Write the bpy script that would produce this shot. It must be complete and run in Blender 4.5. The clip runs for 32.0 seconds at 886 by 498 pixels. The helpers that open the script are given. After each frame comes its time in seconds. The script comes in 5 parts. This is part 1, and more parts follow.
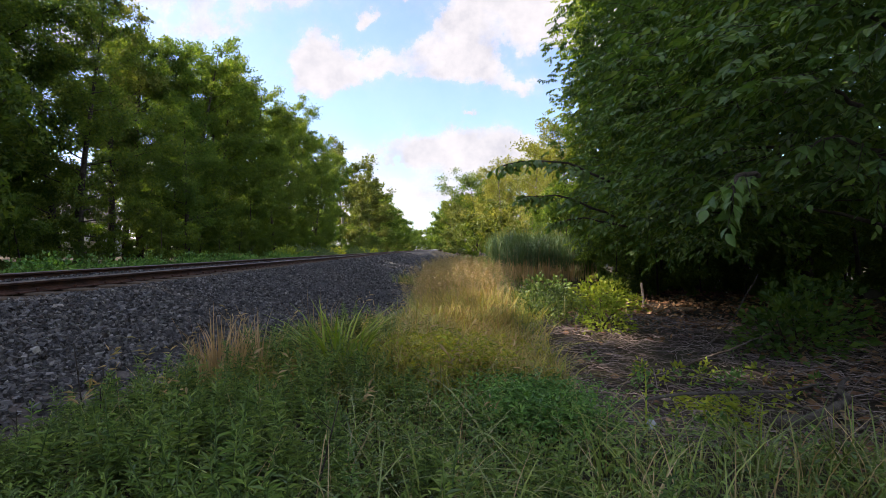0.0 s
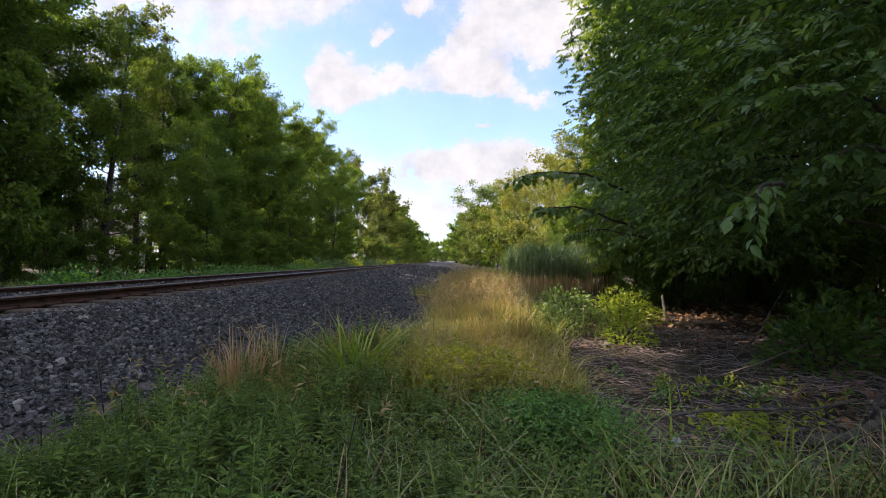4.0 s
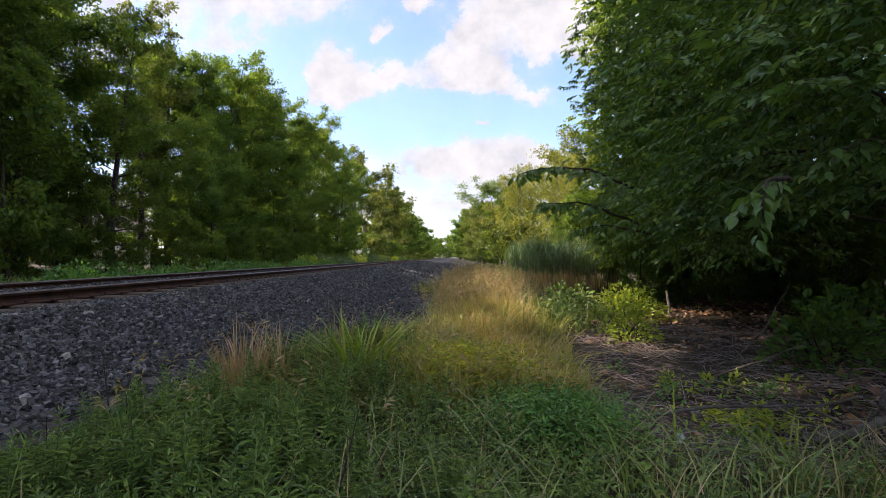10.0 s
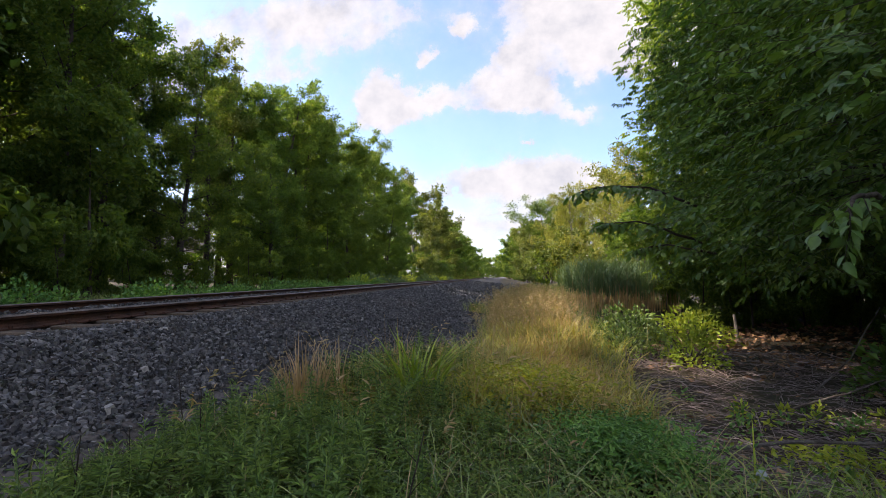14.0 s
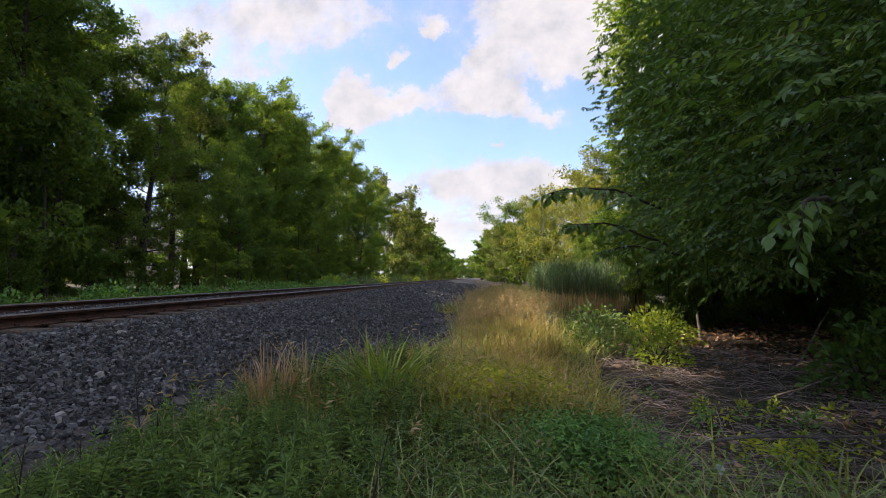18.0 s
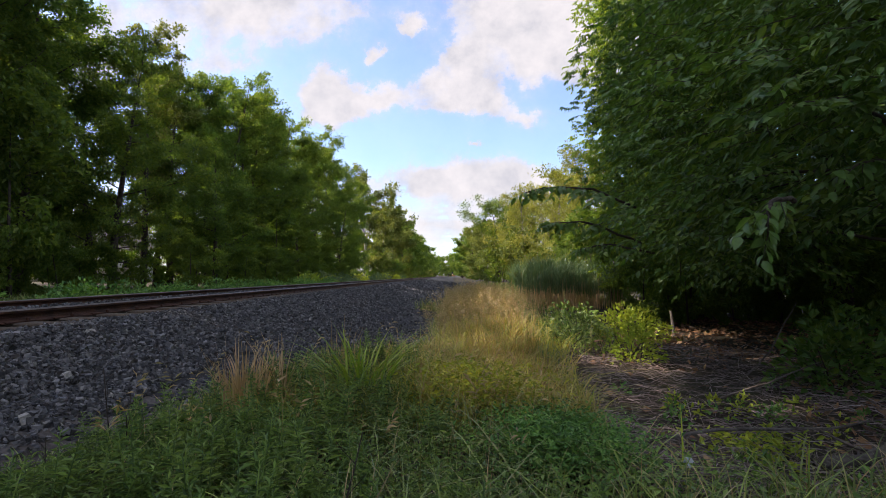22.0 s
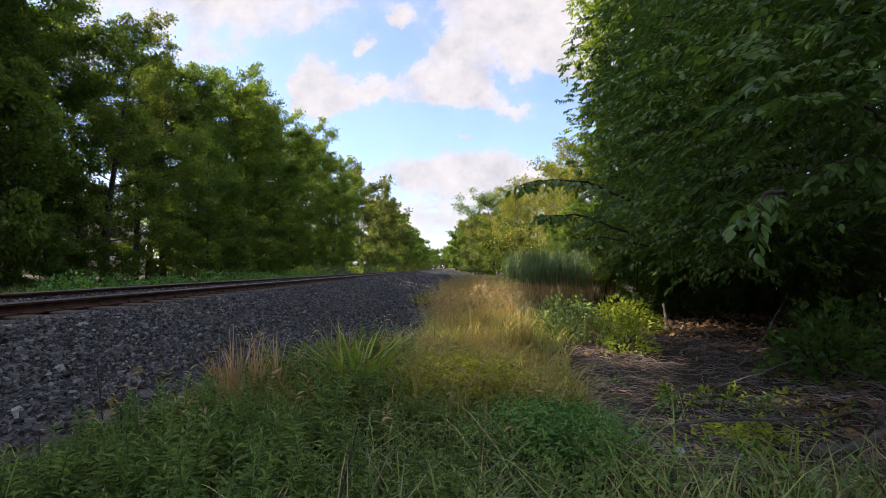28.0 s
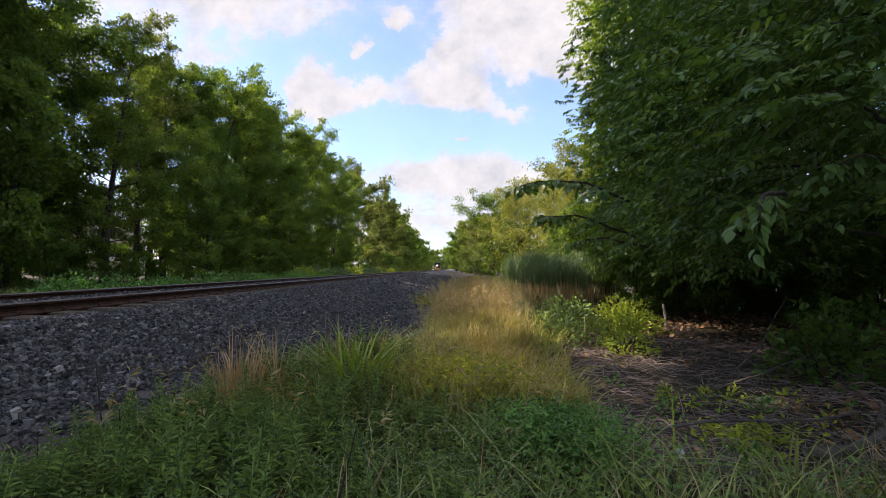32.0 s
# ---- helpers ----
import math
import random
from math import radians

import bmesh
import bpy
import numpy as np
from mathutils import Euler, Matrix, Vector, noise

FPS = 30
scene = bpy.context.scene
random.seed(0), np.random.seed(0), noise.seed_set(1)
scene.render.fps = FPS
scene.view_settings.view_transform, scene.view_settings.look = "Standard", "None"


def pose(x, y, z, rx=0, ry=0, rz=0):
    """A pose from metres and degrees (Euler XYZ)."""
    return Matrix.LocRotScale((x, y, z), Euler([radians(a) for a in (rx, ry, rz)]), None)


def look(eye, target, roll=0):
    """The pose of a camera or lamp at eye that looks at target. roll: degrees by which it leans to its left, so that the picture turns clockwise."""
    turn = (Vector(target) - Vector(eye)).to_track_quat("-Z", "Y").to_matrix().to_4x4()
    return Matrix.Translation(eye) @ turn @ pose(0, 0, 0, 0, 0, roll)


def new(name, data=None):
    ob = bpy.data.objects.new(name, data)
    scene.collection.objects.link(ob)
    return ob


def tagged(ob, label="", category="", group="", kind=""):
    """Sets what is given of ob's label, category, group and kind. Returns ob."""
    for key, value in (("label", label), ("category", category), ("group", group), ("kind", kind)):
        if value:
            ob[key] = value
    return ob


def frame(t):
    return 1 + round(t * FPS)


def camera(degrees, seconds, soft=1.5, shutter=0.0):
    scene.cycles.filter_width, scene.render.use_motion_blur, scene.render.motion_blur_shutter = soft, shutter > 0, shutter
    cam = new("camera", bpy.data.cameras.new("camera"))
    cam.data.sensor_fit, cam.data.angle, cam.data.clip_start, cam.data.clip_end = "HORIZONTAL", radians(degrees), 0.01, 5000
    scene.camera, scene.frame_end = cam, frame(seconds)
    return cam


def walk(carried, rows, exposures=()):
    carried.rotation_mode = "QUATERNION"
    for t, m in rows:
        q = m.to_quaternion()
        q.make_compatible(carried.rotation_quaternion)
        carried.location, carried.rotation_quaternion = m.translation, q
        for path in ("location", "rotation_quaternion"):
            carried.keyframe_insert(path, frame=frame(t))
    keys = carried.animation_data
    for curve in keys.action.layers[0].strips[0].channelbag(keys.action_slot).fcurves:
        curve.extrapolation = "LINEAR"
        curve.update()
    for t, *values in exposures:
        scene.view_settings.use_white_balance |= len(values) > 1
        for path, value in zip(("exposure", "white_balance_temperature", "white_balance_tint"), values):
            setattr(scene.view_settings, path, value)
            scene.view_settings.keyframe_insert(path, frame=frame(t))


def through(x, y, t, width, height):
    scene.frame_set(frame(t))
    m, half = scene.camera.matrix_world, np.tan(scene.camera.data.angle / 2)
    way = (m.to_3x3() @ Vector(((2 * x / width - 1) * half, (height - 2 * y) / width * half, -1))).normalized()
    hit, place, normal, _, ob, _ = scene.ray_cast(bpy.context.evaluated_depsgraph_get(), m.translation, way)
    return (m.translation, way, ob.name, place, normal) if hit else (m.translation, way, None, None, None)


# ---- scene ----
# ---- camera ----
cam = camera(86.73, 32.0, soft=0.75)
PATH = [
    (0.0, 0.015, -0.020, 0.995, 90.09, -0.26, -2.05),
    (0.5, 0.013, -0.017, 0.994, 89.94, -0.20, -2.09),
    (1.0, 0.013, -0.019, 0.993, 89.78, -0.17, -2.18),
    (1.5, 0.013, -0.017, 0.992, 89.86, -0.16, -2.16),
    (2.0, 0.014, -0.014, 0.992, 90.25, -0.13, -1.80),
    (2.5, 0.009, -0.013, 0.993, 90.79, -0.15, -1.55),
    (3.0, 0.010, -0.014, 0.995, 91.43, -0.12, -1.07),
    (3.5, 0.008, -0.012, 0.998, 91.52, -0.13, -0.50),
    (5.5, 0.011, 0.008, 0.997, 91.40, -0.18, 0.80),
    (6.0, 0.009, 0.006, 1.000, 91.28, -0.18, 1.06),
    (6.5, 0.009, 0.006, 0.998, 91.23, -0.18, 1.16),
    (7.0, 0.011, 0.002, 0.998, 91.13, -0.17, 1.13),
    (7.5, 0.011, 0.004, 0.996, 91.06, -0.15, 1.05),
    (8.0, 0.012, 0.004, 0.997, 91.01, -0.15, 0.90),
    (8.5, 0.012, 0.005, 0.997, 91.06, -0.18, 0.80),
    (9.0, 0.011, 0.004, 0.997, 91.13, -0.16, 0.62),
    (9.5, 0.011, 0.002, 0.995, 91.12, -0.19, 0.47),
    (10.0, 0.015, -0.000, 0.994, 91.06, -0.18, 0.43),
    (10.5, 0.019, -0.001, 0.993, 91.09, -0.17, 0.58),
    (11.0, 0.017, 0.008, 0.993, 91.13, -0.22, 0.58),
    (11.5, 0.019, 0.003, 0.994, 91.30, -0.23, 0.28),
    (12.0, 0.023, 0.003, 0.992, 91.40, -0.19, 0.23),
    (12.5, 0.017, 0.008, 0.993, 91.67, -0.30, 0.70),
    (13.0, 0.001, 0.008, 0.996, 92.22, -0.35, 1.34),
    (13.5, -0.027, -0.007, 1.002, 93.00, -0.38, 3.07),
    (13.6, -0.032, -0.009, 1.002, 92.72, -0.74, 3.73),
    (14.0, -0.042, -0.011, 1.003, 93.41, -0.40, 6.32),
    (14.1, -0.048, -0.011, 1.000, 92.74, -1.21, 6.72),
    (14.5, -0.060, -0.011, 0.997, 93.38, -0.53, 7.52),
    (16.5, -0.022, 0.007, 0.998, 92.69, -0.32, 3.82),
    (17.0, -0.022, 0.010, 0.996, 92.84, -0.33, 3.42),
    (17.5, -0.019, 0.005, 1.000, 93.17, -0.30, 3.21),
    (18.0, -0.014, 0.005, 1.001, 93.55, -0.30, 3.07),
    (18.5, -0.008, 0.001, 1.002, 93.56, -0.30, 2.75),
    (19.0, -0.003, -0.000, 1.003, 93.65, -0.31, 2.52),
    (19.5, 0.001, 0.001, 1.005, 93.78, -0.31, 2.26),
    (20.0, 0.002, -0.001, 1.004, 93.77, -0.32, 1.77),
    (20.5, 0.002, -0.000, 1.003, 93.46, -0.36, 1.38),
    (21.0, 0.001, 0.004, 1.001, 93.34, -0.35, 1.03),
    (21.5, 0.001, 0.004, 1.001, 93.28, -0.34, 0.83),
    (22.0, 0.002, 0.001, 1.000, 93.29, -0.35, 0.65),
    (22.5, 0.005, 0.001, 1.001, 93.28, -0.34, 0.50),
    (23.0, 0.004, -0.000, 1.001, 93.34, -0.34, 0.30),
    (23.5, 0.003, 0.000, 1.002, 93.24, -0.35, 0.11),
    (24.0, -0.000, 0.000, 1.001, 93.08, -0.37, -0.01),
    (24.5, -0.001, 0.003, 1.000, 92.87, -0.36, -0.08),
    (25.0, 0.000, 0.001, 1.000, 92.67, -0.36, -0.11),
    (25.5, 0.005, -0.001, 1.000, 92.57, -0.36, -0.09),
    (27.5, 0.001, 0.000, 0.999, 92.42, -0.32, 0.01),
    (28.0, 0.001, -0.001, 1.000, 92.41, -0.33, -0.01),
    (28.5, 0.001, -0.001, 1.000, 92.45, -0.32, -0.02),
    (29.0, -0.000, 0.000, 1.000, 92.48, -0.35, -0.02),
    (29.5, -0.002, 0.000, 1.001, 92.52, -0.33, 0.01),
    (30.0, -0.001, 0.000, 1.001, 92.55, -0.33, 0.04),
    (30.5, -0.001, 0.000, 1.001, 92.56, -0.35, 0.05),
    (31.0, -0.000, 0.000, 1.000, 92.58, -0.35, -0.02),
    (31.5, 0.002, 0.001, 1.002, 92.59, -0.33, -0.06),
    (32.0, 0.003, 0.001, 1.000, 92.51, -0.35, -0.03),
]
walk(cam, [(t, pose(x, y, z, a, b, c)) for t, x, y, z, a, b, c in PATH], exposures=[(0.0, 1.53, 6500, 19), (14.5, 1.51, 6500, 19), (19.0, 1.38, 6500, 19), (25.0, 1.40, 6500, 19), (32.0, 1.44, 6500, 19)])

# ---- world and sun ----
SUN_ELEVATION, SUN_AZIMUTH = 36.0, 272.0  # degrees; azimuth clockwise from +y
world = bpy.data.worlds.new("sky")
scene.world = world
world.use_nodes = True
wn = world.node_tree
sky = wn.nodes.new("ShaderNodeTexSky")
sky.sky_type, sky.sun_disc = "NISHITA", False
sky.sun_elevation, sky.sun_rotation = radians(SUN_ELEVATION), radians(SUN_AZIMUTH)
sky.air_density, sky.dust_density, sky.ozone_density = 1.0, 1.2, 4.5
wn.links.new(sky.outputs["Color"], wn.nodes["Background"].inputs["Color"])
wn.nodes["Background"].inputs["Strength"].default_value = 0.135
sun_data = bpy.data.lights.new("sun", "SUN")
sun_data.energy, sun_data.angle, sun_data.color = 5.0, radians(0.6), (1.0, 0.86, 0.66)
sun = new("sun", sun_data)
el, az = radians(SUN_ELEVATION), radians(SUN_AZIMUTH)
SUN_WAY = Vector((math.sin(az) * math.cos(el), math.cos(az) * math.cos(el), math.sin(el)))
sun.matrix_world = look(SUN_WAY * 100, (0, 0, 0))


# ---- materials ----
def material(name):
    m = bpy.data.materials.new(name)
    m.use_nodes = True
    return m, m.node_tree, m.node_tree.nodes["Principled BSDF"]


def node(tree, kind, **values):
    n = tree.nodes.new("ShaderNode" + kind)
    for key, value in values.items():
        n.inputs[key.replace("_", " ")].default_value = value
    return n


def ramp(tree, source, stops):
    n = tree.nodes.new("ShaderNodeValToRGB")
    while len(n.color_ramp.elements) < len(stops):
        n.color_ramp.elements.new(0.5)
    for e, (p, c) in zip(n.color_ramp.elements, stops):
        e.position, e.color = p, (*c, 1)
    tree.links.new(source, n.inputs["Fac"])
    return n.outputs["Color"]


def noise_of(tree, scale, detail=4.0, rough=0.55, coords="Object"):
    tc = tree.nodes.new("ShaderNodeTexCoord")
    n = node(tree, "TexNoise", Scale=scale, Detail=detail, Roughness=rough)
    tree.links.new(tc.outputs[coords], n.inputs["Vector"])
    return n.outputs["Fac"]


def blend(tree, fac, a, b, kind="MIX"):
    n = tree.nodes.new("ShaderNodeMix")
    n.data_type, n.blend_type = "RGBA", kind
    for sock, value in ((n.inputs["Factor"], fac), (n.inputs["A"], a), (n.inputs["B"], b)):
        if isinstance(value, (int, float)):
            sock.default_value = value
        elif isinstance(value, tuple):
            sock.default_value = (*value, 1)
        else:
            tree.links.new(value, sock)
    return n.outputs["Result"]


def relief(tree, bsdf, height, strength, distance=0.02):
    n = node(tree, "Bump", Strength=strength, Distance=distance)
    tree.links.new(height, n.inputs["Height"])
    tree.links.new(n.outputs["Normal"], bsdf.inputs["Normal"])


def surface(name, low, high, scale, fine, rough=0.85, bump=0.4, metal=0.0, mid=None, spec=0.3, depth=0.02):
    """A matt surface varied at two scales."""
    m, t, b = material(name)
    big, small = noise_of(t, scale), noise_of(t, fine, 6.0)
    stops = [(0.3, low), (0.7, high)] if mid is None else [(0.28, low), (0.5, mid), (0.72, high)]
    base = ramp(t, big, stops)
    shade = ramp(t, small, [(0.25, (0.55, 0.55, 0.55)), (0.75, (1.25, 1.25, 1.25))])
    t.links.new(blend(t, 1.0, base, shade, "MULTIPLY"), b.inputs["Base Color"])
    b.inputs["Roughness"].default_value = rough
    b.inputs["Metallic"].default_value = metal
    b.inputs["Specular IOR Level"].default_value = spec
    relief(t, b, small, bump, depth)
    return m


def pieces(name, colours, rough=0.8, fine=40.0, bump=0.4, spec=0.3):
    """Stones, twigs or dry leaves, each one of its own colour."""
    m, t, b = material(name)
    geo = t.nodes.new("ShaderNodeNewGeometry")
    n = len(colours)
    base = ramp(t, geo.outputs["Random Per Island"], [(i / max(n - 1, 1), c) for i, c in enumerate(colours)])
    small = noise_of(t, fine, 4.0)
    shade = ramp(t, small, [(0.25, (0.6, 0.6, 0.6)), (0.75, (1.3, 1.3, 1.3))])
    t.links.new(blend(t, 1.0, base, shade, "MULTIPLY"), b.inputs["Base Color"])
    b.inputs["Roughness"].default_value = rough
    b.inputs["Specular IOR Level"].default_value = spec
    relief(t, b, small, bump, 0.01)
    return m


def foliage(name, colours, through=0.35, gloss=0.45, clump=0.8, spec=0.35):
    """Leaves or blades: each of its own green, darker and lighter in clumps, letting light through."""
    m, t, b = material(name)
    geo = t.nodes.new("ShaderNodeNewGeometry")
    n = len(colours)
    base = ramp(t, geo.outputs["Random Per Island"], [(i / max(n - 1, 1), c) for i, c in enumerate(colours)])
    patch = ramp(t, noise_of(t, clump, 2.0), [(0.3, (0.7, 0.75, 0.7)), (0.7, (1.25, 1.2, 1.1))])
    info = t.nodes.new("ShaderNodeObjectInfo")
    own = ramp(t, info.outputs["Random"], [(0.0, (0.82, 0.9, 0.85)), (1.0, (1.18, 1.1, 1.05))])
    colour = blend(t, 1.0, blend(t, 1.0, base, patch, "MULTIPLY"), own, "MULTIPLY")
    t.links.new(colour, b.inputs["Base Color"])
    b.inputs["Roughness"].default_value = gloss
    b.inputs["Specular IOR Level"].default_value = spec
    glow = t.nodes.new("ShaderNodeBsdfTranslucent")
    t.links.new(blend(t, 1.0, colour, (1.5, 1.35, 0.55), "MULTIPLY"), glow.inputs["Color"])
    mix = node(t, "MixShader", Fac=through)
    t.links.new(b.outputs["BSDF"], mix.inputs[1])
    t.links.new(glow.outputs["BSDF"], mix.inputs[2])
    t.links.new(mix.outputs["Shader"], t.nodes["Material Output"].inputs["Surface"])
    return m


def plain(name, colour, rough=0.5, metal=0.0, emit=0.0):
    m, t, b = material(name)
    b.inputs["Base Color"].default_value = (*colour, 1)
    b.inputs["Roughness"].default_value, b.inputs["Metallic"].default_value = rough, metal
    if emit:
        b.inputs["Emission Color"].default_value = (*colour, 1)
        b.inputs["Emission Strength"].default_value = emit
    return m


MEADOW = surface("meadow", (0.04, 0.032, 0.022), (0.06, 0.07, 0.03), 0.5, 20, 0.95, 0.8, mid=(0.055, 0.045, 0.03))
GRAVEL = surface("gravel", (0.036, 0.037, 0.039), (0.092, 0.092, 0.095), 1.2, 30, 0.9, 1.0, mid=(0.055, 0.055, 0.058), depth=0.06)
DIRT = surface("dirt", (0.075, 0.066, 0.062), (0.16, 0.145, 0.135), 1.6, 45, 0.95, 0.6)
# tones spread wider than the stone's own, painting in dark gaps and highlights
STONES = pieces("ballast_stone", [(0.025, 0.026, 0.029), (0.072, 0.073, 0.078), (0.15, 0.15, 0.155), (0.045, 0.045, 0.048), (0.10, 0.10, 0.103), (0.24, 0.235, 0.235), (0.036, 0.036, 0.038), (0.092, 0.08, 0.077)], 0.75)
PALE_STONE = surface("pale_stone", (0.30, 0.29, 0.27), (0.48, 0.46, 0.43), 9, 60, 0.8)
RUST = surface("rusty_rail", (0.035, 0.018, 0.013), (0.10, 0.045, 0.027), 6, 60, 0.75, 0.3, metal=0.2)
RAIL_TOP = surface("worn_rail_head", (0.09, 0.07, 0.06), (0.20, 0.17, 0.15), 3, 60, 0.55, 0.1, metal=0.5)
TIE = surface("weathered_tie", (0.05, 0.038, 0.03), (0.15, 0.115, 0.085), 3, 45, 0.9, 0.7)
BARK = surface("bark", (0.035, 0.028, 0.022), (0.10, 0.085, 0.07), 5, 30, 0.95, 1.0)
PALE_BARK = surface("pale_bark", (0.12, 0.11, 0.095), (0.30, 0.28, 0.25), 5, 30, 0.9, 0.6)
DEADWOOD = pieces("dead_wood", [(0.07, 0.055, 0.05), (0.22, 0.178, 0.165), (0.42, 0.35, 0.33), (0.13, 0.10, 0.092), (0.30, 0.24, 0.225), (0.05, 0.04, 0.036)], 0.9)
GREYWOOD = surface("weathered_branch", (0.07, 0.06, 0.052), (0.17, 0.15, 0.135), 14, 70, 0.9, 0.6)
LITTER = pieces("dry_leaf", [(0.19, 0.10, 0.055), (0.31, 0.175, 0.085), (0.40, 0.26, 0.15), (0.23, 0.135, 0.085), (0.12, 0.065, 0.045)], 0.85, 30)
GREEN_NEAR = foliage("broad_leaf", [(0.058, 0.14, 0.033), (0.088, 0.185, 0.04), (0.13, 0.235, 0.045), (0.062, 0.15, 0.064), (0.165, 0.262, 0.05)], 0.36, 0.42, 1.2, 0.45)
# brighter copy of the broad leaf: sunlight put into the colour of one crown
GREEN_SUNLIT = foliage("sunlit_broad_leaf", [(0.10, 0.19, 0.035), (0.14, 0.25, 0.045), (0.19, 0.29, 0.05), (0.085, 0.17, 0.04)], 0.5, 0.45, 1.0, 0.35)
CLOVER = foliage("clover_leaf", [(0.07, 0.19, 0.05), (0.13, 0.29, 0.07), (0.20, 0.38, 0.10), (0.10, 0.24, 0.07), (0.05, 0.13, 0.04)], 0.25, 0.45, 2.0, 0.4)
GREEN_TREE = foliage("tree_leaf", [(0.06, 0.125, 0.033), (0.10, 0.18, 0.042), (0.16, 0.235, 0.05), (0.07, 0.14, 0.043), (0.13, 0.205, 0.044)], 0.6, 0.5, 0.35)
GREEN_OLIVE = foliage("olive_tree_leaf", [(0.09, 0.135, 0.033), (0.125, 0.17, 0.042), (0.16, 0.19, 0.05), (0.10, 0.145, 0.036)], 0.4, 0.55, 0.3)
GREEN_WILLOW = foliage("pale_tree_leaf", [(0.16, 0.21, 0.05), (0.21, 0.25, 0.06), (0.25, 0.27, 0.075), (0.17, 0.21, 0.045)], 0.4, 0.55, 0.3)
# weed and grass ramps widened too: shaded gaps and leaf sheen put into colour
WEED = foliage("weed_leaf", [(0.045, 0.092, 0.026), (0.14, 0.245, 0.062), (0.28, 0.40, 0.11), (0.08, 0.15, 0.056), (0.195, 0.30, 0.075), (0.062, 0.118, 0.033)], 0.18, 0.42, 2.0, 0.45)
GRASS = foliage("grass_blade", [(0.09, 0.15, 0.04), (0.22, 0.29, 0.07), (0.30, 0.38, 0.10), (0.12, 0.19, 0.05), (0.34, 0.31, 0.14), (0.16, 0.23, 0.06), (0.07, 0.12, 0.035)], 0.18, 0.45, 1.5, 0.45)
LIME = foliage("bright_grass_blade", [(0.22, 0.33, 0.045), (0.32, 0.42, 0.055), (0.40, 0.47, 0.08)], 0.35, 0.45, 2.0)
GOLD = foliage("ripe_grass_blade", [(0.332, 0.276, 0.096), (0.512, 0.338, 0.176), (0.273, 0.258, 0.072), (0.604, 0.389, 0.251), (0.241, 0.238, 0.065), (0.391, 0.289, 0.109)], 0.3, 0.6, 1.5)
STRAW = foliage("straw", [(0.46, 0.32, 0.20), (0.58, 0.43, 0.29), (0.38, 0.25, 0.15), (0.60, 0.48, 0.34)], 0.2, 0.7, 3.0)
SEED = foliage("seed_head", [(0.50, 0.36, 0.25), (0.62, 0.46, 0.33), (0.40, 0.29, 0.19), (0.44, 0.37, 0.18)], 0.25, 0.7, 3.0)
REED_BASE = foliage("dry_reed", [(0.468, 0.312, 0.215), (0.624, 0.429, 0.293), (0.390, 0.254, 0.166), (0.703, 0.488, 0.351)], 0.2, 0.7, 3.0)
YELLOW_GRASS = foliage("yellowing_grass_blade", [(0.30, 0.34, 0.08), (0.44, 0.44, 0.11), (0.22, 0.29, 0.06), (0.52, 0.43, 0.18), (0.13, 0.18, 0.05), (0.36, 0.38, 0.09)], 0.35, 0.45, 1.5)
YELLOW = foliage("yellowing_leaf", [(0.38, 0.40, 0.05), (0.52, 0.48, 0.06), (0.27, 0.35, 0.05), (0.42, 0.36, 0.08), (0.2, 0.26, 0.04)], 0.35, 0.5, 2.0)
REED = foliage("reed_blade", [(0.098, 0.170, 0.090), (0.138, 0.212, 0.114), (0.114, 0.187, 0.098), (0.179, 0.235, 0.130)], 0.3, 0.5, 1.0)
SIDING = surface("white_siding", (0.62, 0.62, 0.62), (0.78, 0.77, 0.75), 0.6, 12, 0.7, 0.1)
SHINGLE = surface("roof_shingle", (0.09, 0.085, 0.08), (0.16, 0.15, 0.14), 1.0, 20, 0.9, 0.5)
PANE = plain("window_pane", (0.03, 0.035, 0.04), 0.08)
FENCE = surface("fence_board", (0.42, 0.36, 0.28), (0.60, 0.54, 0.45), 1.0, 14, 0.85, 0.2)

# ---- mesh helpers ----
RNG = np.random.default_rng(7)


def mesh_of(name, verts, faces, mat, smooth=False):
    """A mesh from arrays: faces of one size each (n, k), or a list of such arrays."""
    verts = np.asarray(verts, np.float32)
    groups = faces if isinstance(faces, list) else [faces]
    groups = [np.asarray(g, np.int32) for g in groups if len(g)]
    me = bpy.data.meshes.new(name)
    me.vertices.add(len(verts))
    me.vertices.foreach_set("co", verts.ravel())
    flat = np.concatenate([g.ravel() for g in groups])
    total = np.concatenate([np.full(len(g), g.shape[1], np.int32) for g in groups])
    start = np.concatenate([[0], np.cumsum(total)[:-1]]).astype(np.int32)
    me.loops.add(len(flat))
    me.loops.foreach_set("vertex_index", flat)
    me.polygons.add(len(total))
    me.polygons.foreach_set("loop_start", start)
    me.polygons.foreach_set("loop_total", total)
    me.polygons.foreach_set("use_smooth", np.full(len(total), smooth))
    me.update(calc_edges=True)
    me.materials.append(mat)
    return me


def piece(name, data, parent=None, label="", at=None):
    """Links mesh data as one object, under a thing if one is given."""
    ob = new(name, data)
    if parent is not None:
        ob.parent = parent
    if at is not None:
        ob.matrix_basis = at
    if label:
        ob["label"] = label
    return ob


def join(parts):
    """One set of verts and faces from several."""
    verts, faces, off = [], {}, 0
    for v, groups in parts:
        for g in groups:
            g = np.asarray(g)
            if len(g):
                faces.setdefault(g.shape[1], []).append(g + off)
        verts.append(v)
        off += len(v)
    return np.concatenate(verts), [np.concatenate(g) for g in faces.values()]


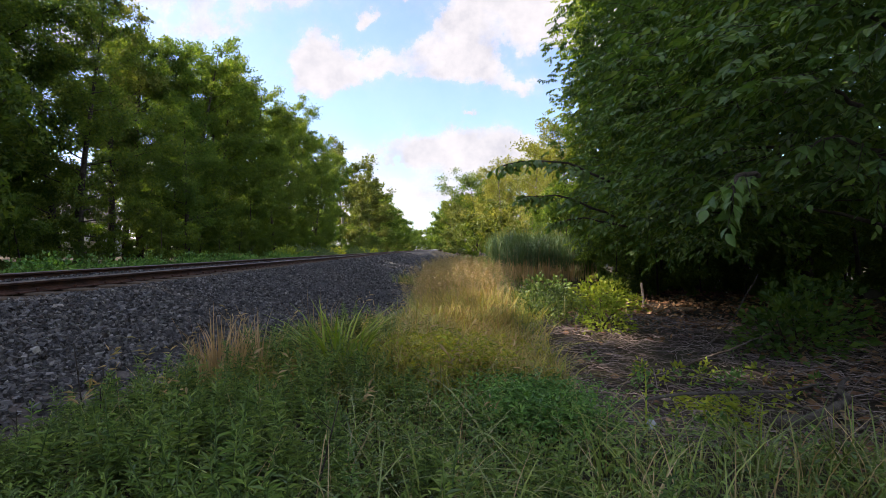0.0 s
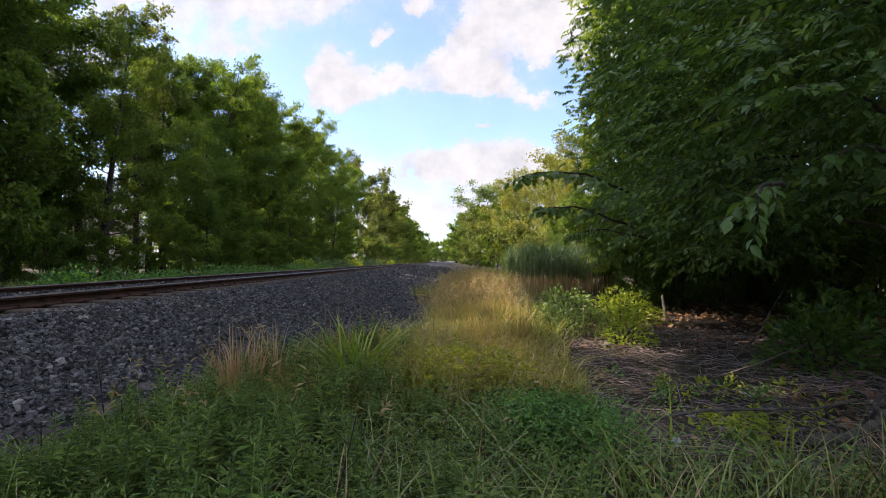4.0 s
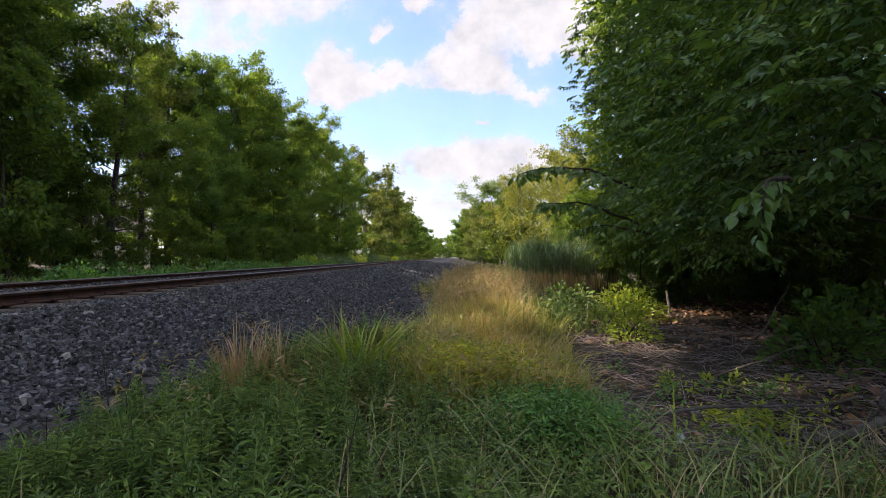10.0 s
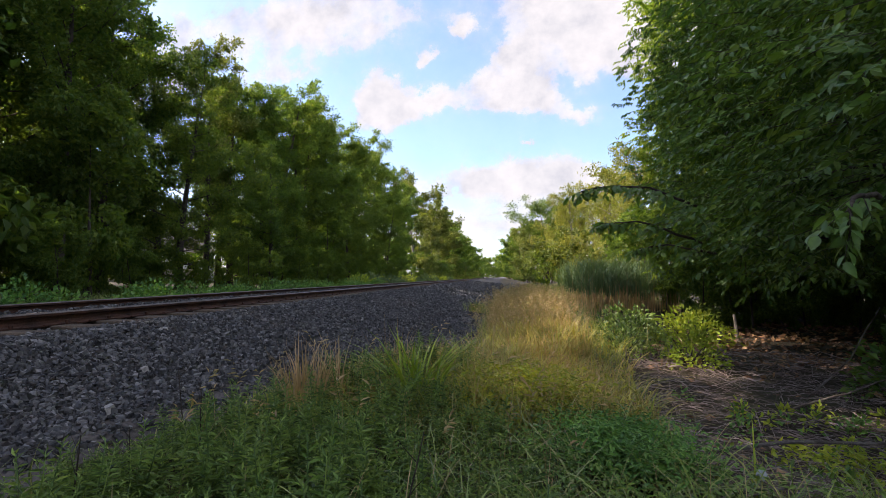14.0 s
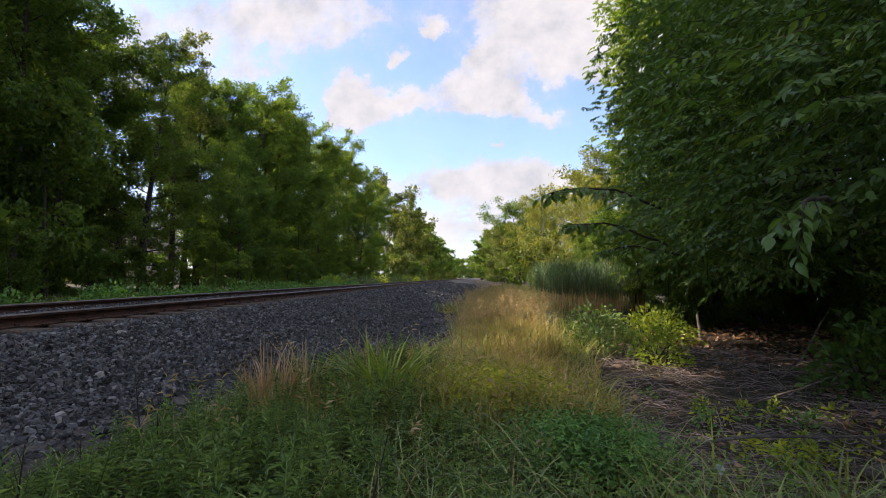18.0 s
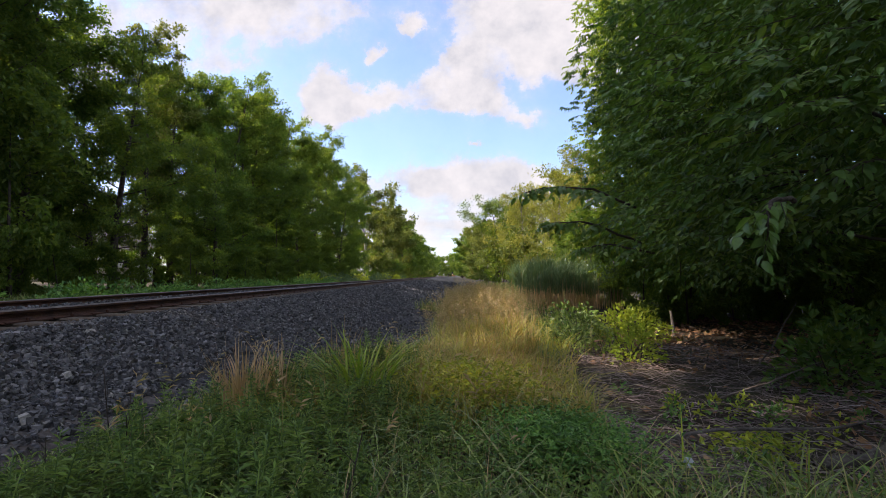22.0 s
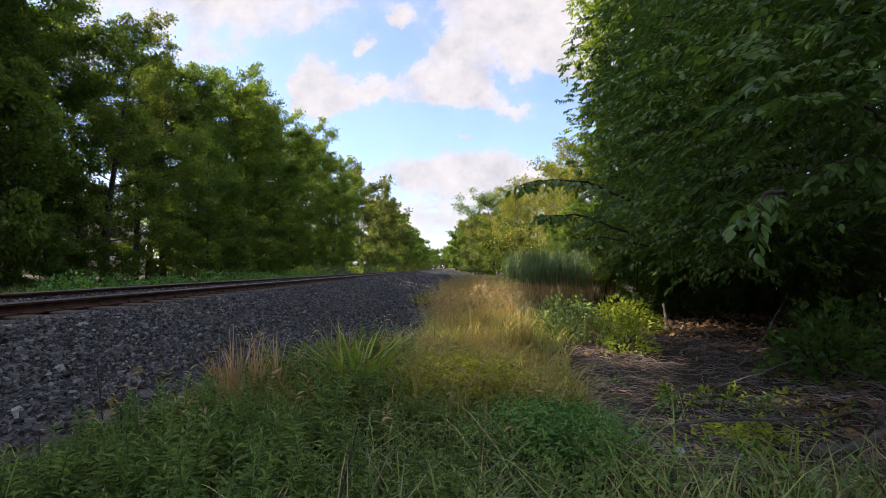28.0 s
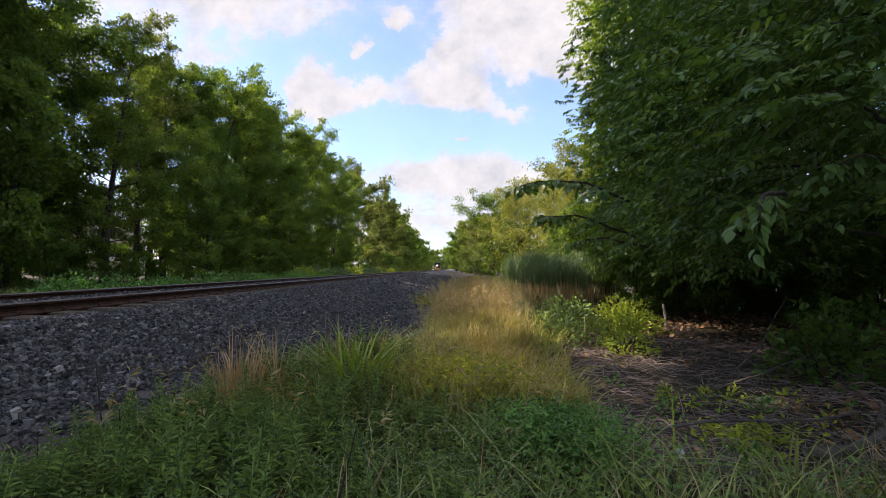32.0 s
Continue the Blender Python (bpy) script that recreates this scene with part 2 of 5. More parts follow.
def tube(points, radii, sides=6):
    """A round limb along a line, tapering by radii, closed at its end."""
    p, r = np.asarray(points, float), np.asarray(radii, float)
    d = np.gradient(p, axis=0)
    d /= np.linalg.norm(d, axis=1)[:, None] + 1e-9
    side = np.cross(d, [0.31, 0.17, 0.93])
    low = np.linalg.norm(side, axis=1) < 0.2
    side[low] = np.cross(d[low], [1.0, 0.1, 0.0])
    side /= np.linalg.norm(side, axis=1)[:, None]
    up = np.cross(d, side)
    a = np.linspace(0, 2 * np.pi, sides, endpoint=False)
    ring = p[:, None] + r[:, None, None] * (np.cos(a)[None, :, None] * side[:, None] + np.sin(a)[None, :, None] * up[:, None])
    n = len(p)
    i, j = np.meshgrid(np.arange(n - 1), np.arange(sides), indexing="ij")
    k = (j + 1) % sides
    quads = np.stack([i * sides + j, i * sides + k, (i + 1) * sides + k, (i + 1) * sides + j], -1).reshape(-1, 4)
    caps = np.array([list(range(sides))[::-1], [(n - 1) * sides + q for q in range(sides)]])
    return ring.reshape(-1, 3), [quads, caps]


def unit(v):
    return v / (np.linalg.norm(v, axis=-1, keepdims=True) + 1e-9)


def leaves(at, way, size, broad=0.5, fold=0.25, droop=0.2, fine=False):
    """Leaves from their stalks' points along their ways: kites folded along the midrib, or six-cornered ones if fine."""
    at, way = np.asarray(at, float), unit(np.asarray(way, float))
    n = len(at)
    size = np.broadcast_to(size, (n,))[:, None]
    side = unit(np.cross(way, RNG.normal(size=(n, 3)) * 0.5 + [0, 0, 1.0]))
    up = np.cross(side, way)
    if not fine:
        mid = at + way * size * 0.45 - up * size * fold * broad * 0.5
        tip = at + way * size - up * size * droop
        left, right = mid + side * size * broad * 0.5 + up * size * fold * broad, mid - side * size * broad * 0.5 + up * size * fold * broad
        verts = np.stack([at, right, tip, left], 1).reshape(-1, 3)
        b = np.arange(n)[:, None] * 4
        return verts, [np.concatenate([b + [0, 1, 2], b + [0, 2, 3]])]
    rows = []
    for s, w, d in ((0.0, 0.0, 0.0), (0.28, 0.42, 0.03), (0.62, 0.40, 0.25), (1.0, 0.0, 0.75)):
        c = at + way * size * s - up * size * droop * d
        rows.append((c, side * size * broad * w, up * size * broad * w * fold * 1.4))
    verts = np.stack([rows[0][0], rows[1][0] - rows[1][1] + rows[1][2], rows[1][0], rows[1][0] + rows[1][1] + rows[1][2],
                      rows[2][0] - rows[2][1] + rows[2][2], rows[2][0], rows[2][0] + rows[2][1] + rows[2][2], rows[3][0]], 1).reshape(-1, 3)
    b = np.arange(n)[:, None] * 8
    tris = np.concatenate([b + [0, 1, 2], b + [0, 2, 3], b + [4, 7, 5], b + [5, 7, 6]])
    quads = np.concatenate([b + [1, 4, 5, 2], b + [2, 5, 6, 3]])
    return verts, [tris, quads]


def blades(at, height, width, lean, turn, curl=1.0, steps=3):
    """Grass blades: tapering strips that bow over to one side."""
    at = np.asarray(at, float)
    n = len(at)
    height, width, lean = (np.broadcast_to(v, (n,)) for v in (height, width, lean))
    way = np.stack([np.cos(turn), np.sin(turn), np.zeros(n)], 1)
    side = np.stack([-np.sin(turn), np.cos(turn), np.zeros(n)], 1)
    rings = []
    for k in range(steps + 1):
        s = k / steps
        out = lean * s ** (1 + curl) * height
        up = height * (s - 0.45 * np.minimum(lean, 1.5) * s ** (2 + curl) * 0.6)
        c = at + way * out[:, None] + np.array([0, 0, 1.0]) * up[:, None]
        if k == steps:
            rings.append(c[:, None])
        else:
            w = (width * (1 - s) ** 0.6 * 0.5)[:, None]
            rings.append(np.stack([c - side * w, c + side * w], 1))
    verts = np.concatenate(rings, 1)
    m = verts.shape[1]
    b = np.arange(n)[:, None] * m
    quads = np.concatenate([b + [2 * k, 2 * k + 1, 2 * k + 3, 2 * k + 2] for k in range(steps - 1)]) if steps > 1 else np.zeros((0, 4), int)
    tris = b + [m - 3, m - 2, m - 1]
    return verts.reshape(-1, 3), [quads, tris]


# ---- lie of the land ----
EYE = 1.0
TRACK_X, RAIL_TOP_Z, BED_Z = -5.05, 0.64, 0.51


def bend(y):
    """How far the track has swung to the right at y."""
    y = np.asarray(y, float)
    return np.where(y > 80, (y - 80) ** 2 / 14000, 0.0)


def toe(y):
    """Where the ballast ends on the near side."""
    return np.interp(y, [-30, 0, 2.4, 3.5, 4.3, 5.0, 5.8, 8, 10, 16, 30, 55, 400], [-2.5, -2.5, -2.25, -1.95, -1.5, -0.85, -0.5, -0.38, -0.3, -0.2, 0.2, 1.0, 1.5]) + bend(y)


def wave(x, y):
    return 0.035 * np.sin(1.3 * x + 0.7 * y) + 0.03 * np.sin(0.6 * x - 1.1 * y + 2) + 0.02 * np.sin(2.3 * x + 1.9 * y + 1)


def land(x, y):
    """Height of the soil."""
    x, y = np.asarray(x, float), np.asarray(y, float)
    u = x - bend(y)
    base = np.where(u > -2.2, 0.0, 0.05)
    bank = 0.16 * np.exp(-((x - toe(y) - 1.2) / 0.6) ** 2) * np.clip((y - 3) / 4, 0, 1)
    hollow = -0.12 * np.exp(-(((x - 2.2) / 1.0) ** 2 + ((y - 3.6) / 1.5) ** 2))
    far = 0.35 * np.clip((np.abs(u + 5) - 12) / 25, 0, 1) 
    return base + bank + hollow + far + wave(x, y) * np.clip((u + 2.4) / 1.0, 0, 1)


def bed(x, y):
    """Height of the ballast's surface."""
    x, y = np.asarray(x, float), np.asarray(y, float)
    u, t = x - bend(y), toe(y) - bend(y)
    right = np.clip((u + 3.35) / np.maximum(t + 3.35, 0.2), 0, 1)
    left = np.clip((-7.0 - u) / 1.1, 0, 1)
    low = land(x, y) + 0.012
    r = BED_Z - (BED_Z - low) * np.where(right < 0.55, right * 1.35, 0.7425 + (right - 0.55) * 0.572)
    return np.where(u > -5, r, BED_Z - 0.36 * left) - 0.05 * ((u > -6.4) & (u < -3.68)) + 0.08 * ((u > -5.68) & (u < -4.42))


def sheet(name, xs, ys, height, mat):
    gx, gy = np.meshgrid(xs, ys)
    v = np.stack([gx, gy, height(gx, gy)], -1).reshape(-1, 3)
    n, m = len(ys), len(xs)
    i, j = np.meshgrid(np.arange(n - 1), np.arange(m - 1), indexing="ij")
    q = np.stack([i * m + j, i * m + j + 1, (i + 1) * m + j + 1, (i + 1) * m + j], -1).reshape(-1, 4)
    return mesh_of(name, v, q, mat, True)


def spaced(*runs):
    return np.unique(np.concatenate([np.arange(a, b, s) for a, b, s in runs]))


# ---- ground, ballast bed ----
ground = piece("ground", sheet("ground", spaced((-2000, -60, 120), (-60, -9, 3), (-9, 9, 0.2), (9, 60, 3), (60, 2001, 120)),
                               spaced((-600, -30, 60), (-30, -1, 2), (-1, 14, 0.2), (14, 60, 2), (60, 300, 8), (300, 3001, 150)), lambda x, y: land(x, y) - 0.02, MEADOW))
tagged(ground, "uneven soil with low green growth beside the track", "ground", kind="structure")


def ballast_bed():
    ys = spaced((-30, -2, 2), (-2, 20, 0.25), (20, 80, 1.5), (80, 970, 6))
    s = np.concatenate([np.linspace(-8.1, -3.4, 48), np.linspace(0, 1, 14)[1:] + 100])
    rows = []
    for y in ys:
        t, b = float(toe(y)), float(bend(y))
        x = np.where(s > 50, -3.4 + b + (s - 100) * (t + 3.4 - b), s + b)
        rows.append(np.stack([x, np.full(len(x), y), bed(x, np.full(len(x), y))], 1))
    v = np.concatenate(rows)
    n, m = len(ys), len(s)
    i, j = np.meshgrid(np.arange(n - 1), np.arange(m - 1), indexing="ij")
    q = np.stack([i * m + j, i * m + j + 1, (i + 1) * m + j + 1, (i + 1) * m + j], -1).reshape(-1, 4)
    v[:, 2] += 0.004
    return mesh_of("ballast_bed", v, q, GRAVEL, True)


tagged(piece("ballast_bed", ballast_bed()), "grey crushed stone bed under the railway track", "track bed", kind="structure")


def dirt_margin():
    """A strip of trodden grey dirt along the foot of the ballast."""
    ys = spaced((-2, 14, 0.2))
    s = np.linspace(-0.35, 0.42, 8)
    wide = 1 + 0.35 * np.sin(ys * 1.9) + 0.25 * np.sin(ys * 4.3 + 1)
    x = toe(ys)[:, None] + s[None] * wide[:, None]
    y = np.broadcast_to(ys[:, None], x.shape)
    z = np.maximum(land(x, y), np.where(s[None] < 0, bed(x, y), -9)) + 0.006 - 0.03 * (s[None] > 0.4)
    n, m = x.shape
    i, j = np.meshgrid(np.arange(n - 1), np.arange(m - 1), indexing="ij")
    q = np.stack([i * m + j, i * m + j + 1, (i + 1) * m + j + 1, (i + 1) * m + j], -1).reshape(-1, 4)
    return mesh_of("dirt_margin", np.stack([x, y, z], -1).reshape(-1, 3), q, DIRT, True)


tagged(piece("dirt_margin", dirt_margin()), "trodden grey dirt along the foot of the ballast", "dirt", kind="structure")


def rocks(at, size, flat=0.65):
    """Broken stones: eight-cornered lumps, each knocked out of shape."""
    n = len(at)
    cube = np.array([[x, y, z] for z in (-1, 1) for y in (-1, 1) for x in (-1, 1)], float)
    v = cube[None] * RNG.uniform(0.3, 1.0, (n, 8, 3)) * np.stack([RNG.uniform(0.8, 1.3, n), RNG.uniform(0.7, 1.05, n), RNG.uniform(0.5, 0.95, n)], 1)[:, None]
    v[:, 4:, :2] *= RNG.uniform(0.35, 0.95, (n, 1, 2))
    v[:, :4, :2] *= RNG.uniform(0.55, 1.0, (n, 1, 2))
    v *= (np.asarray(size) * 0.56)[:, None, None]
    a, b = RNG.uniform(0, 6.28, n), RNG.normal(0, 0.6, n)
    ca, sa, cb, sb = np.cos(a), np.sin(a), np.cos(b), np.sin(b)
    x, y, z = v[..., 0], v[..., 1], v[..., 2]
    x, z = x * cb[:, None] + z * sb[:, None], -x * sb[:, None] + z * cb[:, None]
    x, y = x * ca[:, None] - y * sa[:, None], x * sa[:, None] + y * ca[:, None]
    v = np.stack([x, y, z], -1) + np.asarray(at)[:, None]
    q = np.array([[4, 5, 7, 6], [0, 1, 5, 4], [2, 6, 7, 3], [0, 4, 6, 2], [1, 3, 7, 5]])
    return v.reshape(-1, 3), (np.arange(n)[:, None, None] * 8 + q[None]).reshape(-1, 4)


def ballast():
    n = 108000
    y = 1.4 + 19 * RNG.random(n) ** 1.9
    x = -4.6 + (toe(y) + 4.7) * RNG.random(n)
    edge = (toe(y) - x) < RNG.exponential(0.12, n) - 0.02
    bare = (RNG.random(n) < 0.8 * np.exp(-((x + 0.9) / 0.7) ** 2 - ((y - 9.5) / 2.6) ** 2)) | (RNG.random(n) < 0.6 * np.exp(-((x + 2.2) / 0.3) ** 2 - ((y - 2.5) / 0.7) ** 2))
    crib = np.abs(((y + 4) / 0.54) % 1 - 0.5) < 0.24
    keep = ~edge & ~bare & ((x > -3.72) | crib)
    x, y = x[keep], y[keep]
    size = np.clip(RNG.lognormal(-3.28, 0.28, len(x)), 0.02, 0.06) * np.interp(y, [6, 12, 20], [1.0, 1.25, 1.6])
    z = bed(x, y) + size * RNG.uniform(-0.05, 0.35, len(x))
    a = rocks(np.stack([x, y, z], 1), size)
    # coarser further on, and a little behind
    k = 7000
    yf = np.where(np.arange(k) < 2200, RNG.uniform(-3.5, 1.5, k), 19 + 55 * RNG.random(k) ** 1.5)
    xf = -3.7 + (toe(yf) + 3.7) * RNG.random(k) ** 0.9
    sf = np.where(yf < 2, 0.55, 1.0) * RNG.uniform(0.07, 0.15, k)
    c = rocks(np.stack([xf, yf, bed(xf, yf) + sf * 0.15], 1), sf)
    # between and beside the rails
    m = 5000
    x2 = np.concatenate([RNG.uniform(-5.75, -4.4, m), RNG.uniform(-8.0, -6.0, m // 2)])
    y2 = 1.0 + 32 * RNG.random(len(x2)) ** 1.6
    s2 = RNG.uniform(0.03, 0.065, len(x2))
    b = rocks(np.stack([x2, y2, bed(x2, y2) + 0.01 + s2 * 0.2], 1), s2)
    v, f = join([(a[0], [a[1]]), (b[0], [b[1]]), (c[0], [c[1]])])
    return mesh_of("ballast", v, f, STONES)


tagged(piece("ballast", ballast()), "broken dark grey track ballast, loosely heaped", "gravel", kind="stuff")


def pale_stones():
    for x, y, s in ((-2.45, 2.75, 0.075), (-2.75, 3.4, 0.06), (-2.35, 3.3, 0.055), (-3.2, 4.2, 0.07), (-1.9, 5.0, 0.05), (-3.6, 3.2, 0.05), (-2.2, 7.5, 0.06)):
        v, f = rocks(np.array([[x, y, float(bed(x, y)) + s * 0.3]]), np.array([s * 1.2]))
        tagged(piece("pale_stone", mesh_of("pale_stone", v, f, PALE_STONE)), "pale grey stone among the dark ballast", "stone", group="pale stones in the ballast")


pale_stones()


# ---- railway track ----
def extrude_along(profile, offset, y0, y1, mats, step=3.0):
    """A profile (x, z) swept along the track; the top faces take the second material."""
    ys = np.arange(y0, y1 + 0.01, step)
    pr = np.asarray(profile)
    k = len(pr)
    x = TRACK_X + offset + bend(ys)
    v = np.stack([x[:, None] + pr[None, :, 0], np.broadcast_to(ys[:, None], (len(ys), k)), np.broadcast_to(pr[None, :, 1], (len(ys), k))], -1)
    i, j = np.meshgrid(np.arange(len(ys) - 1), np.arange(k), indexing="ij")
    q = np.stack([i * k + j, (i + 1) * k + j, (i + 1) * k + (j + 1) % k, i * k + (j + 1) % k], -1).reshape(-1, 4)
    me = mesh_of("rail", v.reshape(-1, 3), q, mats[0])
    me.materials.append(mats[1])
    me.polygons.foreach_set("material_index", np.tile(np.array([1 if pr[a, 1] > 0.11 + BED_Z and pr[(a + 1) % k, 1] > 0.11 + BED_Z else 0 for a in range(k)], np.int32), len(ys) - 1))
    return me


def bevel_box(sx, sy, sz, edge, mat, name):
    bm = bmesh.new()
    bmesh.ops.create_cube(bm, size=1.0)
    bmesh.ops.scale(bm, vec=(sx, sy, sz), verts=bm.verts)
    if edge:
        bmesh.ops.bevel(bm, geom=bm.edges[:], offset=edge, segments=1, affect="EDGES")
    me = bpy.data.meshes.new(name)
    bm.to_mesh(me)
    bm.free()
    me.materials.append(mat)
    return me


def railway():
    track = tagged(new("railway_track"), "rusty steel rails on weathered wooden ties in grey ballast", "railway track")
    b = BED_Z
    prof = [(-0.076, b), (0.076, b), (0.076, b + 0.012), (0.02, b + 0.03), (0.009, b + 0.05), (0.009, b + 0.085), (0.036, b + 0.097), (0.037, b + 0.118),
            (0.026, b + 0.13), (-0.026, b + 0.13), (-0.037, b + 0.118), (-0.036, b + 0.097), (-0.009, b + 0.085), (-0.009, b + 0.05), (-0.02, b + 0.03), (-0.076, b + 0.012)]
    for off in (-0.755, 0.755):
        piece("rail", extrude_along(prof, off, -30, 960, (RUST, RAIL_TOP)), track, "rust-brown steel rail with a worn bright top")
    tie = bevel_box(2.6, 0.23, 0.18, 0.012, TIE, "tie")
    plate = bevel_box(0.19, 0.34, 0.018, 0.004, RUST, "tie_plate")
    spike = bevel_box(0.03, 0.03, 0.045, 0.006, RUST, "spike")
    for i in range(150):
        y = -4 + i * 0.54 + random.uniform(-0.03, 0.03)
        x = TRACK_X + float(bend(y)) + random.uniform(-0.05, 0.05)
        piece("tie", tie, track, at=pose(x, y, BED_Z - 0.083, 0, 0, random.uniform(-1.2, 1.2)))
        if 0 < y < 24:
            for off in (-0.755, 0.755):
                piece("tie_plate", plate, track, at=pose(TRACK_X + off, y, BED_Z + 0.014))
                piece("spike", spike, track, at=pose(TRACK_X + off + 0.09, y + 0.06, BED_Z + 0.03))


railway()


# ---- trees ----
def limb(start, way, length, bow, steps=6, wander=0.08):
    pts = [np.array(start, float)]
    d = np.array(way, float)
    for _ in range(steps):
        d = unit(d + RNG.normal(0, wander, 3) + np.array([0, 0, bow]) / steps)
        pts.append(pts[-1] + d * length / steps)
    return np.array(pts)


def tree_meshes(height, spread, trunk_r, low, count, size, bark, leaf, taper=1.0, lift=0.35, limbs=22, broad=0.6, gap=0.0):
    """Trunk with limbs, and a crown of single leaves in clumps about the twigs. low: where the crown begins (0 to 1)."""
    trunk_pts = limb((0, 0, -0.2), (RNG.normal(0, 0.03), RNG.normal(0, 0.03), 1), height * 0.95, 0.05, 9, 0.035)
    h = np.linspace(0, 1, len(trunk_pts))
    wood = [tube(trunk_pts, trunk_r * (1.25 - 1.15 * h ** 0.8), 8)]
    centres, spreads = [], []
    for k in range(limbs):
        s = low + (0.97 - low) * (k + RNG.random()) / limbs
        i = s * (len(trunk_pts) - 1)
        base = trunk_pts[int(i)] + (trunk_pts[min(int(i) + 1, len(trunk_pts) - 1)] - trunk_pts[int(i)]) * (i % 1)
        profile = np.sin(np.pi * np.clip((s - low) / (1.02 - low), 0, 1) ** taper) ** 0.6 * 0.85 + 0.15
        a = k * 2.4 + RNG.normal(0, 0.4)
        length = spread * profile * RNG.uniform(0.75, 1.2)
        p = limb(base, (np.cos(a), np.sin(a), lift + 0.5 * s), length, 0.2, 6, 0.13)
        wood.append(tube(p, np.linspace(trunk_r * 0.3 * (1.1 - s), 0.012, len(p)), 3))
        for q in range(2, 7):
            centres.append(p[q])
            spreads.append(0.16 + 0.2 * length * 0.35)
            for _ in range(1):
                w = unit(RNG.normal(size=3) * [1, 1, 0.5] + unit(p[q] - p[q - 1]) * 0.6)
                r = RNG.uniform(0.3, 0.75) * (0.25 + 0.16 * length)
                tip = p[q] + w * r * 1.6
                wood.append(tube(np.array([p[q], p[q] + w * r * 0.8, tip]), np.array([0.018, 0.012, 0.006]), 3))
                centres.append(tip)
                spreads.append(r)
    centres.append(trunk_pts[-1])
    spreads.append(0.5)
    centres, spreads = np.array(centres), np.array(spreads)
    if gap:
        keep = RNG.random(len(centres)) > gap
        centres, spreads = centres[keep], spreads[keep]
    pick = RNG.choice(len(centres), count, p=spreads ** 1.6 / (spreads ** 1.6).sum())
    at = centres[pick] + RNG.normal(size=(count, 3)) * spreads[pick][:, None] * np.array([0.62, 0.62, 0.42])
    out = at - np.array([0, 0, height * 0.5])
    way = unit(out) * 0.5 + RNG.normal(size=(count, 3)) * 0.7 + np.array([0, 0, -0.3])
    v, f = leaves(at, way, size * RNG.uniform(0.7, 1.25, count), broad)
    wv, wf = join(wood)
    return mesh_of("trunk", wv, wf, bark, True), mesh_of("crown", v, f, leaf)


def tree(name, meshes, at, label, group="", scale=1.0, turn=0.0, category="tree"):
    ob = tagged(new(name), label, category, group)
    ob.matrix_basis = pose(*at, 0, 0, turn)
    ob.scale = (scale, scale, scale)
    piece("trunk", meshes[0], ob)
    piece("crown", meshes[1], ob)
    return ob


RNG = np.random.default_rng(21)
WOODS = [tree_meshes(20, 4.6, 0.26, 0.10, 27000, 0.21, BARK, GREEN_TREE, 0.8, 0.25, 30, gap=0.12) for _ in range(2)]
WOODS += [tree_meshes(20, 3.8, 0.24, 0.12, 25000, 0.205, BARK, GREEN_TREE, 1.0, 0.6, 34, gap=0.12) for _ in range(2)]
WOODS += [tree_meshes(20, 5.4, 0.28, 0.05, 27000, 0.215, BARK, GREEN_TREE, 0.6, 0.1, 34, gap=0.12)]
WOODS += [tree_meshes(20, 3.9, 0.22, 0.2, 14000, 0.21, BARK, GREEN_OLIVE, 1.0, 0.7, 26, gap=0.3)]
OLIVE = [tree_meshes(16, 5.4, 0.22, 0.05, 7500, 0.40, PALE_BARK, GREEN_OLIVE, 0.8) for _ in range(2)]
WILLOW = [tree_meshes(14, 5.0, 0.25, 0.05, 8000, 0.35, PALE_BARK, GREEN_WILLOW, 0.6, 0.5, 26, 0.35) for _ in range(2)]

FAR = [tree_meshes(18, 6.8, 0.26, 0.03, 4200, 0.75, BARK, GREEN_TREE, 0.6, 0.3, 16) for _ in range(2)]
UNDER = [tree_meshes(7, 2.8, 0.07, 0.03, 5200, 0.21, BARK, GREEN_TREE, 0.5, 0.4, 10) for _ in range(3)]

# the row along the far side of the track: x, y, height, kind
# the first three stand unseen behind the viewpoint, added to keep sun off the verge
ROW = [(-17, -24, 21, 0), (-18, -17, 21, 1), (-17, -10, 22, 4), (-19, 13, 19, 0), (-16, 15.5, 17, 2), (-18, 19.5, 16.5, 1), (-15.5, 21.5, 12, 4), (-19, 25, 14.6, 0), (-18.7, 28.5, 17, 5),
       (-20, 32, 15.5, 1), (-17.5, 34, 16.3, 3), (-17, 39, 17, 0), (-18.5, 43, 18, 2), (-17, 48, 17.8, 1), (-17, 52.5, 18.8, 4), (-17, 57, 19.5, 0), (-18.5, 62, 19.5, 3), (-17, 67, 20, 1),
       (-17, 73, 19.5, 0), (-16.5, 80, 18, 2), (-21.5, 20.5, 17, 1), (-20.5, 16, 18, 0), (-27, 26, 18, 4), (-24, 17, 18, 0), (-23, 14, 18, 2), (-26, 21, 16, 4), (-21, 22.5, 14, 3), (-18.5, 31, 15.6, 0), (-18, 36.5, 17.5, 4), (-18.5, 45.5, 18.2, 0), (-22, 38, 17, 0), (-22, 55, 19, 2), (-14.5, 29, 10, 4), (-14.5, 46, 12, 0), (-14, 60, 12, 4)]
for n, (x, y, h, k) in enumerate(ROW):
    tree("tree", WOODS[k], (x, y, float(land(x, y))), "tall dark green broadleaf tree beside the railway", "trees along the far side of the track", h / 20, n * 67 % 360)
